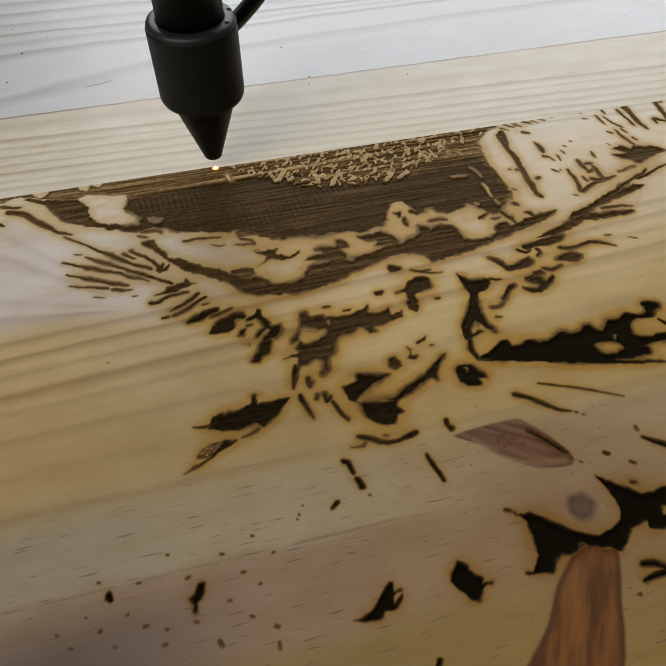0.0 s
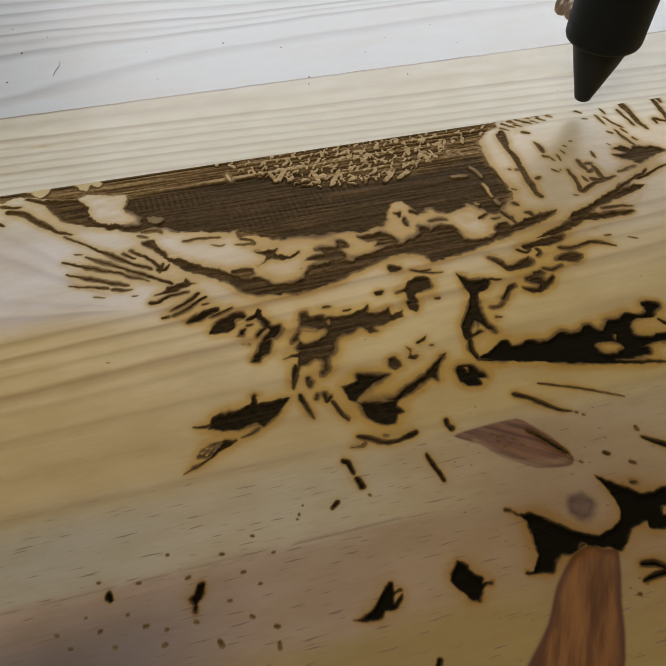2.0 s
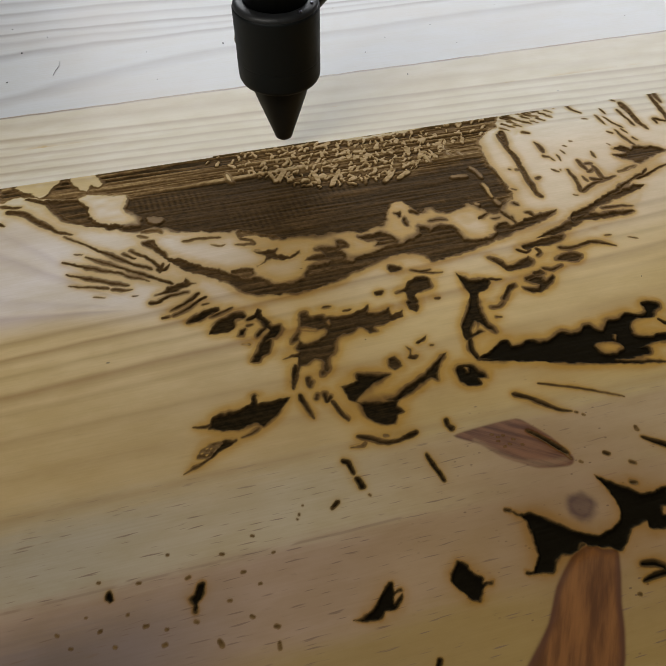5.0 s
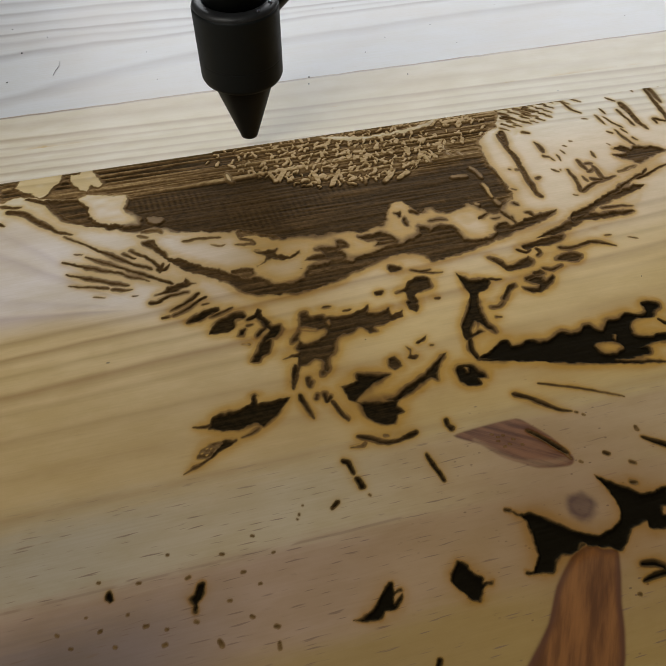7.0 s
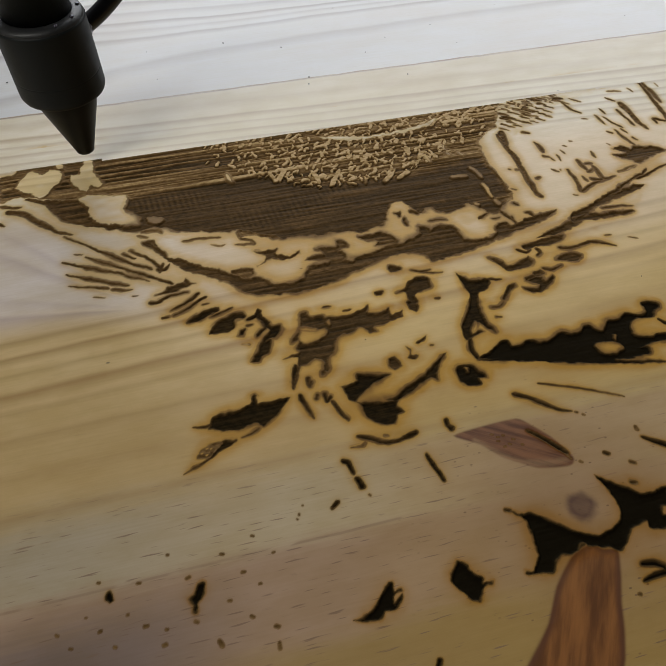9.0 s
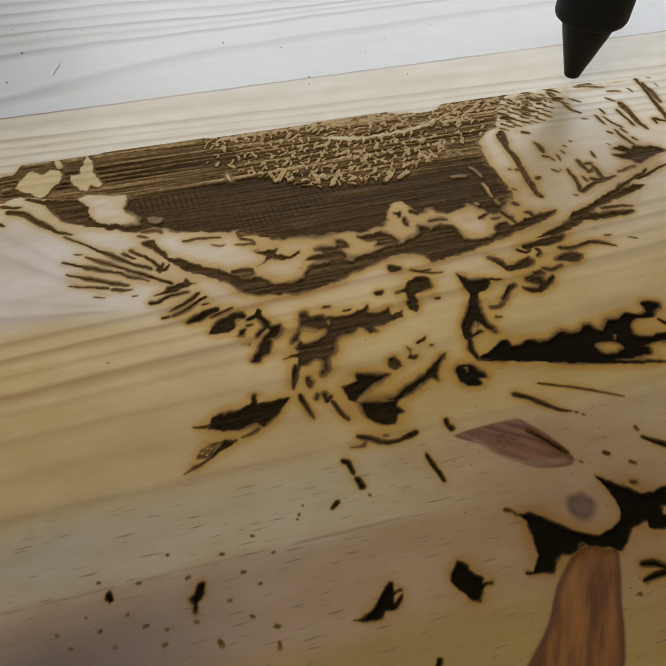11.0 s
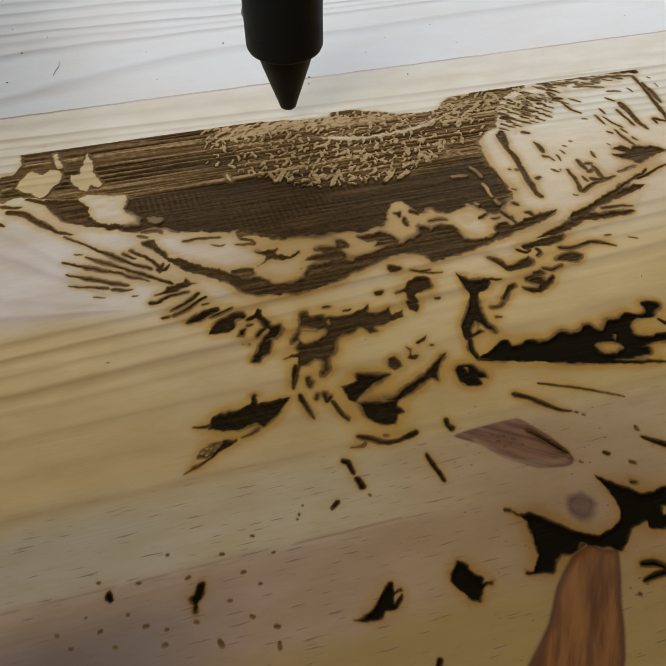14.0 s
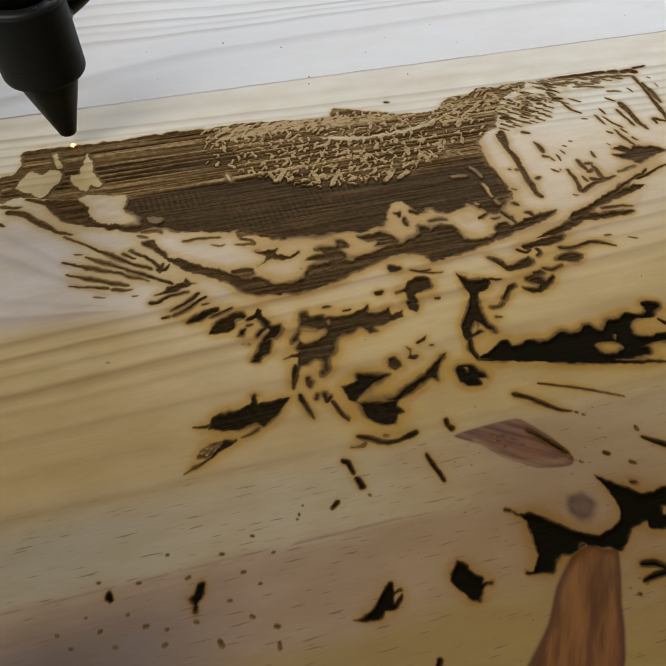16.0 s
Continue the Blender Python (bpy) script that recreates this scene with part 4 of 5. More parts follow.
stroke(0.45, 0.70, 1.10, (123, 144.5), (123.4, 141.2), (123.4, 137.9))
stroke(0.45, 1.23, 0.82, (119.7, 138.8), (121.7, 137.5), (124.9, 138))
stroke(0.50, 0.55, 0.55, (117.3, 140.5), (118.1, 138))
stroke(0.50, 0.58, 0.72, (126, 151.4), (125.9, 148.3))
stroke(0.50, 0.79, 0.62, (136.9, 169.2), (137.9, 163.9))
stroke(0.50, 0.78, 0.62, (139.3, 167.6), (141, 163.6), (142.9, 160.7))
stroke(0.50, 0.96, 0.79, (140.5, 172.4), (141.1, 169.7))
stroke(0.45, 0.95, 0.77, (146.1, 170.6), (146.8, 165.3), (147.4, 161.1))
stroke(0.45, 1.94, 1.06, (148.8, 174.2), (149.6, 170.3), (149.8, 163), (150.7, 157.9))
stroke(0.45, 0.76, 0.45, (139.4, 160.1), (140.6, 155.4), (142.1, 150.8))
stroke(0.50, 0.76, 0.61, (136.7, 159.7), (137.6, 158.6))
stroke(0.50, 0.76, 0.76, (141.9, 160), (142.9, 157.8))
stroke(0.50, 0.75, 0.60, (143.5, 155), (144.1, 153.2))
stroke(0.45, 0.82, 0.81, (145.6, 178.2), (147.8, 175.5))
stroke(0.60, 0.45, 0.45, (133.2, 153.9), (133.8, 152.8))
area(.32, (133.5, 151), (137.2, 152), (139.5, 149.1), (141, 151.1), (143.7, 149.7), (147.5, 149.5), (150.8, 146.4), (146.5, 145.1), (141.5, 143.2),
     (137.9, 142.3), (136.2, 144.7), (131.7, 147.8), (136.9, 147.4), (135.8, 149.5))
stroke(0.40, 1.02, 0.87, (134.6, 151.2), (137.6, 150), (139.1, 148.3))
stroke(0.62, 1.12, 0.84, (129.8, 139.8), (133.9, 140.6), (136.7, 141.2))
stroke(0.40, 0.87, 1.56, (162.4, 188.2), (162.3, 180.2), (161.7, 173.2), (161.3, 165.9), (160.4, 160.3))
stroke(0.45, 1.37, 0.97, (163.5, 183.3), (163.9, 177.6), (163.8, 171.1))
stroke(0.40, 1.26, 0.93, (156.3, 163), (157.5, 161.7), (159.5, 160.7))
stroke(0.40, 0.78, 0.77, (155.5, 162.7), (155.9, 160.1))
stroke(0.50, 0.68, 0.67, (156.6, 181.6), (157.3, 179.2))
stroke(0.60, 0.53, 0.53, (167.4, 186.4), (168, 185.7))
stroke(0.60, 0.52, 0.33, (167.9, 182.5), (167.9, 180.3))
stroke(0.50, 1.22, 0.90, (108.6, 166), (110.4, 165.1))
stroke(0.55, 0.63, 0.48, (131.6, 168.4), (133.6, 167.9))
stroke(0.45, 0.81, 0.79, (129.3, 179.4), (130.5, 174.3), (132.9, 171.7))
stroke(0.50, 0.83, 0.65, (126.8, 185.3), (128.2, 180.7), (131.3, 177.5))
stroke(0.50, 0.66, 0.65, (132.9, 180.6), (136, 177.7))
stroke(0.45, 0.69, 1.75, (132.7, 194.1), (139.3, 193.7), (149.6, 193.5))
stroke(0.40, 1.74, 1.58, (148, 193.6), (153.6, 193.2))
stroke(0.40, 1.75, 1.58, (155.5, 192.7), (158, 192.7))
stroke(0.40, 1.41, 2.46, (159.5, 191.8), (162.9, 192.1), (164.8, 190.5))
stroke(0.40, 1.23, 0.89, (165, 193.4), (170.2, 193.7))
stroke(0.60, 1.03, 0.87, (147.9, 190.2), (154.7, 190), (162.7, 188.7))
stroke(0.55, 1.01, 0.85, (130.7, 190), (135.8, 189.9), (140.8, 189.8))
stroke(0.60, 0.84, 0.68, (137.7, 186.9), (142.3, 186.1), (148.1, 184.2))
stroke(0.60, 0.83, 0.67, (148.4, 181.6), (153.1, 180.7))
stroke(.3, 0.98, 0.79, (68.1, 193.7), (69.2, 193.4))
stroke(.12, 0.84, 1.22, (62.3, 60.2), (65.6, 56.9), (68.9, 52.8))
stroke(.3, 0.51, 0.30, (68.4, 52.9), (69.2, 51.1))
# dashes left standing in the dark field
sliver(1.33, (77.1, 150), (79.3, 149.8), (81.7, 149.3))
sliver(1.36, (84.3, 153.2), (85.5, 150.9), (86.2, 147.5))
sliver(1.32, (85.3, 144.6), (85.8, 141.8), (85.8, 138.3))
sliver(1.50, (7.8, 167.9), (8.3, 166.1), (9.1, 164.2))
sliver(1.26, (79.8, 136.6), (80.2, 136.1))
sliver(1.43, (86.1, 136.3), (86.6, 134.9))
sliver(1.07, (79.6, 165.8), (79.7, 163.5))
sliver(1.22, (72.2, 162.3), (72.8, 158.8))
sliver(1.05, (79.6, 161.7), (80.1, 160.6))
sliver(1.23, (83.4, 160.7), (84.2, 159.7))
ridge(1.15, (22.2, 160.6), (21.7, 163.5), (21.3, 165.7))
ridge(1.48, (22, 160.7), (24.3, 162.9), (26, 165.7), (24.3, 166.5))
ridge(1.32, (26.8, 160.6), (28, 162))
ridge(1.51, (34.7, 163.1), (35.5, 160.2), (35.4, 157.1))
ridge(1.47, (39, 155.1), (41.1, 158.2), (43.1, 161.6))
ridge(1.49, (55.7, 153.2), (57.6, 154.8), (59.5, 156.5))
ridge(1.50, (60.4, 153.5), (62.5, 154.7), (64.8, 155.7))
ridge(1.25, (67.5, 168), (67.8, 164.5))
ridge(1.39, (69.7, 161.3), (71.6, 164), (73.2, 164.3))
# toasted bare patches
toast(.75, (-57.2, 175.9), (-54.9, 180.9), (-51.8, 184.4), (-42, 183.1), (-42, 175.7), (-45.8, 171.5), (-49.5, 169.8), (-53.3, 172.3))
toast(.8, (-40.7, 179.2), (-36.7, 184), (-34.6, 189.1), (-32.4, 185.2), (-29.7, 173.8), (-31.5, 170.1), (-35, 168.9), (-39.4, 173))
toast(.8, (-46.7, 191.5), (-43.1, 192), (-41.3, 184), (-42, 181.6), (-45.3, 184.1))
toast(.5, (-53.9, 170.4), (-48.9, 170.2), (-44.4, 162.3), (-38.3, 155.2), (-30, 150.4), (-36, 151), (-45.6, 158.8), (-50.6, 163.8))
toast(.6, (39.2, 179.7), (57.7, 177.2), (84.1, 181.3), (81.1, 177), (65.8, 174.3), (46.8, 175.1))
toast(.45, (-20.3, 149), (-8.3, 145.2), (7.4, 141.4), (16.7, 137.1), (11.2, 134.2), (-6.5, 139.4), (-18.7, 145))
toast(.55, (99.6, 171.1), (106.9, 184.7), (123.7, 193.1), (163.1, 192.4), (163.2, 186.5), (143.9, 182.6), (122.3, 175.8), (112.3, 168), (101.1,
     163.5))
toast(.5, (53.8, 142.5), (64.2, 139), (77.2, 136.8), (85.8, 130.9), (85.5, 127.1), (76.2, 127.5), (60.9, 129.3), (53.5, 134.8))
toast(.45, (104.5, 126.3), (130.3, 134.2), (134.4, 131.1), (125.8, 121.2), (104.4, 115.2), (91.5, 107.8), (80.8, 107.1), (75.2, 111.8), (91.1, 118.4))
toast(.5, (-38, 167.4), (-31.9, 168.5), (-22.1, 165.6), (-22.9, 159.3), (-19.5, 152.6), (-24.4, 150.5), (-34.4, 156.6), (-36.2, 162))
# knots
knot(1, (45.3, 63.0), (53.2, 63.8), (61.2, 63.8), (63.9, 61.4), (67.3, 57.1), (69.8, 51.5), (68.1, 49.7), (61.1, 50.8), (57.5, 52.9), (53.9, 55.4), (50.4, 59.4))
knot(2, (63.0, 41.4), (64.8, 43.3), (67.7, 43.2), (69.6, 41.4), (69.5, 39.2), (67.0, 37.3), (64.5, 37.1), (62.8, 39.0))
knot(3, (62.0, 32.1), (64.6, 32.4), (66.2, 30.9), (69.1, 29.9), (67.2, 25.2), (64.6, 20.2), (62.1, 14.4), (57.1, 8.2), (39.6, 12.5), (41.7, 14.3), (48.7, 20.1), (53.5, 26.3), (59.1, 31.0))
for fx, fy in ((54.6, 59.2), (55.6, 57.6), (57.0, 57.9), (53.9, 61.2), (58.3, 59.0), (56.4, 60.4), (59.6, 57.2), (55.0, 60.3)):
    stroke(.25, 0.3, 0.26, (fx, fy), (fx + 0.4, fy - 0.1))
# denser burn at the wing's end, and a swept smear through the dark field, its sheen painted as a lighter tone
shade(.46, (-62.0, 196.0), (4.0, 196.0), (12.0, 171.0), (-30.0, 170.0), (-62.0, 172.0))
shade(.33, (22.0, 141.5), (30.0, 146.5), (41.0, 152.5), (54.0, 155.5), (57.0, 152.5), (44.0, 147.5), (34.0, 142.0), (26.0, 138.5))


def texture_marks():
    """Squiggles left standing in the wing's speckled fields, and the dashes of the plumage."""
    rng = random.Random(5)
    for gx in range(42):
        for gy in range(18):
            cx, cy = 3 + gx * 2.3 + rng.uniform(-1.0, 1.0), 153.5 + gy * 2.1 + rng.uniform(-0.9, 0.9)
            lower = float(np.interp(cx, (8, 22, 38, 55, 71, 88, 100), (171, 159.5, 154, 153, 158, 165.5, 168)))
            full = 1.0 if 26 < cx < 78 else 0.55
            if not (lower < cy < 190 - max(0, 14 - cx) * 0.3) or rng.random() > full * 0.85:
                continue
            a = radians(rng.gauss(58, 32))
            w = rng.uniform(0.48, 0.98)
            pts = [(cx, cy)]
            for _ in range(rng.choice((2, 2, 3, 4))):
                d = rng.uniform(0.55, 1.1)
                pts.append((pts[-1][0] + math.cos(a) * d, pts[-1][1] + math.sin(a) * d))
                a += radians(rng.gauss(0, 48))
            ridge(w, *pts)
    for _ in range(85):
        cx = rng.uniform(4, 52)
        cy = rng.uniform(185.5, 193.0 - 0.08 * cx)
        n, w = rng.uniform(1.0, 3.2), rng.uniform(0.55, 1.1)
        a = radians(rng.gauss(38, 10))
        dx, dy = math.cos(a) * n, math.sin(a) * n
        ridge(w, (cx - dx, cy - dy), (cx, cy + 0.3), (cx + dx, cy + dy))
    for _ in range(90):
        cx = rng.uniform(84, 126)
        cy = rng.uniform(180, 193.5) if cx > 95 else rng.uniform(176, 190)
        n, w = rng.uniform(0.8, 2.2), rng.uniform(0.55, 1.2)
        a = radians(rng.gauss(15, 30))
        dx, dy = math.cos(a) * n, math.sin(a) * n
        ridge(w, (cx - dx, cy - dy), (cx, cy + 0.4), (cx + dx, cy + dy))
    for r in range(6):
        for q in range(7):
            cx, cy = 102.5 + q * 3.0 + r * 1.3 + rng.uniform(-0.5, 0.5), 169.0 + r * 2.7 + q * 0.55 + rng.uniform(-0.4, 0.4)
            n, w = rng.uniform(0.9, 1.5), rng.uniform(0.75, 1.15)
            stroke(rng.uniform(0.45, 0.65), w, w * 0.6, (cx - n, cy + n * 0.75), (cx + 0.1, cy + 0.1), (cx + n, cy - n * 0.7))
    for _ in range(50):
        cx = rng.uniform(101, 131)
        lo = 168.5 + max(0, cx - 101) * 0.45
        cy = rng.uniform(lo, 192)
        n, w, d = rng.uniform(0.9, 2.1), rng.uniform(0.6, 1.2), rng.uniform(0.35, 0.9)
        stroke(rng.uniform(0.35, 0.6), w * 1.2, w * 0.6, (cx - n * 0.9, cy + n * d), (cx + rng.uniform(-0.3, 0.5), cy + rng.uniform(-0.4, 0.3)), (cx + n * 0.9, cy - n * d))
    for _ in range(46):
        cx = rng.uniform(124, 160)
        cy = rng.uniform(187.5, 193.5)
        n, w = rng.uniform(0.8, 2.0), rng.uniform(0.45, 0.8)
        stroke(rng.uniform(0.4, 0.65), w, w * 0.7, (cx - n, cy + n * 0.5), (cx, cy - 0.2), (cx + n, cy - n * 0.4))


texture_marks()


# ---- the board ----
def smooth(a, lo, hi):
    t = np.clip((a - lo) / (hi - lo), 0, 1)
    return t * t * (3 - 2 * t)


CHAR = smooth(DIST, -0.2, 0.08)
RG = smooth(RIDGE, -0.15, 0.2) * CHAR
TONE = np.clip(TONE + RG * np.clip(0.56 + 0.5 * lattice(1.9, 1.9, STEP, 12), 0.15, 0.9), 0, 0.95)
GROOVE = smooth(lattice(34, 0.75, STEP, 27) + 0.25 * lattice(3, 0.5, STEP, 28), 0.4, 0.8) * smooth(DIST, 0.3, 1.0) * (1 - RG)
FOOT_SHADE = smooth(RIDGE, -0.75, -0.25) * (1 - smooth(RIDGE, -0.15, 0.1)) * CHAR      # shadow edge at each squiggle's foot, painted as darker char
TONE = np.clip(TONE - (0.26 * GROOVE * smooth(TONE, 0.26, 0.45) + 0.1 * FOOT_SHADE), 0.03, 0.95)
STREAK = 0.6 * lattice(45, 0.9, STEP, 17) + 0.4 * lattice(16, 0.5, STEP, 18)
TONE = np.clip(TONE + 0.42 * STREAK * smooth(TONE, 0.2, 0.48) * smooth(DIST, 0.3, 1.2) * (1 - RG), 0, 0.95)
TONE = TONE + 0.035 * (TONE < 0.16) * (smooth(ys, 58.0, 68.0))[:, None]
TONE = TONE - 0.055 * (TONE > 0.18) * (TONE < 0.4) * (smooth(ys, 74.0, 84.0) * (1 - smooth(ys, 112.0, 122.0)))[:, None]      # deeper burn below the wing
BASE = TONE.copy()
HATCH = np.sin(2 * np.pi * (xs[None, :] + 0.12 * ys[:, None]) / 1.7) * np.clip(lattice(16, 7, STEP, 31), 0, 1)
TONE = TONE + 0.075 * HATCH * (BASE < 0.3) * smooth(DIST, 1.0, 3.0) * ((ys > 140) & (ys < 166))[:, None]
TONE = np.clip(TONE + 0.18 * (1 - smooth(DIST, 0.05, 0.6)) * (1 - smooth(BASE, 0.25, 0.42)), 0, 0.95)
REACH = (0.4 + 0.5 * smooth(ys, 55.0, 80.0))[:, None]      # the later, shallower rows smoke wider
SCORCH = np.clip(np.clip(1 + DIST / 4.4, 0, 1) ** 2.0 * np.clip(1.3 - 0.9 * BASE, 0.4, 1.25) * REACH + 0.75 * (1.25 - BASE) * np.clip(1 + DIST / 0.6, 0, 1) ** 1.4, 0, 1) * (0.8 + 0.35 * lattice(6, 4, STEP, 21))


def spread(a, rounds):
    """Blurs a field over 1.6 mm cells, round after round."""
    a = a[:-1, :-1].reshape(NY // 8, 8, NX // 8, 8).mean(axis=(1, 3))
    for _ in range(rounds):
        e = np.pad(a, 1, mode="edge")
        a = (e[1:-1, 1:-1] + e[:-2, 1:-1] + e[2:, 1:-1] + e[1:-1, :-2] + e[1:-1, 2:]) / 5
    a = np.array([np.interp(np.arange(NX + 1), np.arange(NX // 8) * 8 + 4, r) for r in a])
    return np.array([np.interp(np.arange(NY + 1), np.arange(NY // 8) * 8 + 4, r) for r in a.T]).T


# small dots scorch little; wide char leaves a soft smoke stain where burning is done
SCORCH = SCORCH * np.clip(spread(CHAR, 3) / 0.16, 0.12, 1)
SM = spread(CHAR * (ys < 170)[:, None], 14)
SCORCH = np.clip(SCORCH + 0.9 * np.clip(SM * 1.3, 0, 0.75) * (1 - smooth(ys, 160.0, 170.0))[:, None] * (1 + 0.5 * lattice(14, 9, STEP, 25)) * (1 - SCORCH), 0, 1)
SCORCH = np.maximum(SCORCH, np.minimum(TOAST * (0.92 + 0.34 * lattice(3, 2, STEP, 23)) * 0.9, 0.6))
SCAN = 0.55 * lattice(14, 0.55, STEP, 7) + 0.45 * lattice(5, 0.9, STEP, 8)
GRIT = lattice(0.5, 0.5, STEP, 9)
FLOOR_Z = -(0.28 + 0.32 * (1 - TONE)) * smooth(DIST, -0.02, 0.7) * np.clip((0.9 - BASE) / 0.5, 0.1, 1)
HEIGHT = FLOOR_Z * (1 - 0.8 * RG) + CHAR * ((0.09 * SCAN + 0.2 * STREAK * smooth(TONE, 0.06, 0.3)) * smooth(DIST, 0.2, 1.5) - 0.14 * GROOVE * smooth(BASE, 0.2, 0.4) + 0.03 * GRIT) * (1 - 0.6 * RG)
HEIGHT = np.minimum(HEIGHT, -0.02 * CHAR)
HEIGHT[DIST < -0.25] = 0.0
SX, SY = np.gradient(HEIGHT, STEP, axis=1), np.gradient(HEIGHT, STEP, axis=0)
NRM = np.stack([-SX, -SY, np.ones_like(SX)], -1)
NRM /= np.linalg.norm(NRM, axis=-1, keepdims=True)
KV = {n: smooth(KNOT[n], -s, s) for n, s in ((1, 0.35), (2, 0.9), (3, 0.7))}
KV[3] = KV[3] * (0.6 + 0.4 * smooth(KNOT[3], 0.2, 2.0))
KV[2] = KV[2] * (0.88 + 0.12 * np.exp(-((KNOT[2] - 1.1) / 0.4) ** 2))
pale, near = line_distance(1.5, 1.1, ((49.6, 60.6), (53.4, 56.2), (58.5, 52.6), (64.0, 51.4), (68.0, 51.2)))
KV[1][pale] *= 1 - 0.35 * smooth(near, -0.7, 0.5)
COORD = np.stack([np.broadcast_to(xs[None, :], HEIGHT.shape), np.broadcast_to(ys[:, None], HEIGHT.shape), HEIGHT], -1) * MM
FIELDS = {"char": CHAR, "scorch": SCORCH, "tone": TONE, "knot_a": KV[1], "knot_b": KV[2], "knot_c": KV[3]}


def surface(name, quads, coords, normals, fields, parent, label=""):
    """One mesh from rows of four vertex numbers; keeps only the vertices in use."""
    used, flat = np.unique(quads, return_inverse=True)
    flat = flat.reshape(-1, 4)
    me = bpy.data.meshes.new(name)
    me.vertices.add(len(used))
    me.vertices.foreach_set("co", coords[used].astype(np.float32).ravel())
    me.loops.add(flat.size)
    me.loops.foreach_set("vertex_index", flat.astype(np.int32).ravel())
    me.polygons.add(len(flat))
    me.polygons.foreach_set("loop_start", np.arange(0, flat.size, 4, dtype=np.int32))
    me.update(calc_edges=True)
    for key, arr in fields.items():
        me.attributes.new(key, "FLOAT", "POINT").data.foreach_set("value", arr[used].astype(np.float32))
    me.polygons.foreach_set("use_smooth", np.ones(len(flat), bool))
    if normals is not None:
        me.normals_split_custom_set_from_vertices(normals[used].tolist())
    me.materials.append(PINE)
    ob = new(name, me)
    ob.parent = parent
    return tagged(ob, label)


board = new("pine_board")
tagged(board, "pale planed pine board with a dark laser-engraved wing pattern", "board")
ROW = NX + 1
VID = np.arange((NY + 1) * ROW).reshape(NY + 1, ROW)
QUADS = np.stack([VID[:-1, :-1], VID[:-1, 1:], VID[1:, 1:], VID[1:, :-1]], -1)
CELL = (DIST[:-1, :-1] + DIST[1:, 1:]) / 2
FLAT_COORD, FLAT_NRM = COORD.reshape(-1, 3), NRM.reshape(-1, 3)
FLAT_FIELDS = {n: a.ravel() for n, a in FIELDS.items()}


def groups_of(mask):
    """Numbers the connected groups of true cells."""
    lab = np.zeros(mask.shape, int)
    n = 0
    for j, i in zip(*np.nonzero(mask)):
        if lab[j, i]:
            continue
        n += 1
        lab[j, i] = n
        stack = [(j, i)]
        while stack:
            a, b = stack.pop()
            for c, d in ((a + 1, b), (a - 1, b), (a, b + 1), (a, b - 1)):
                if 0 <= c < mask.shape[0] and 0 <= d < mask.shape[1] and mask[c, d] and not lab[c, d]:
                    lab[c, d] = n
                    stack.append((c, d))
    return lab, n


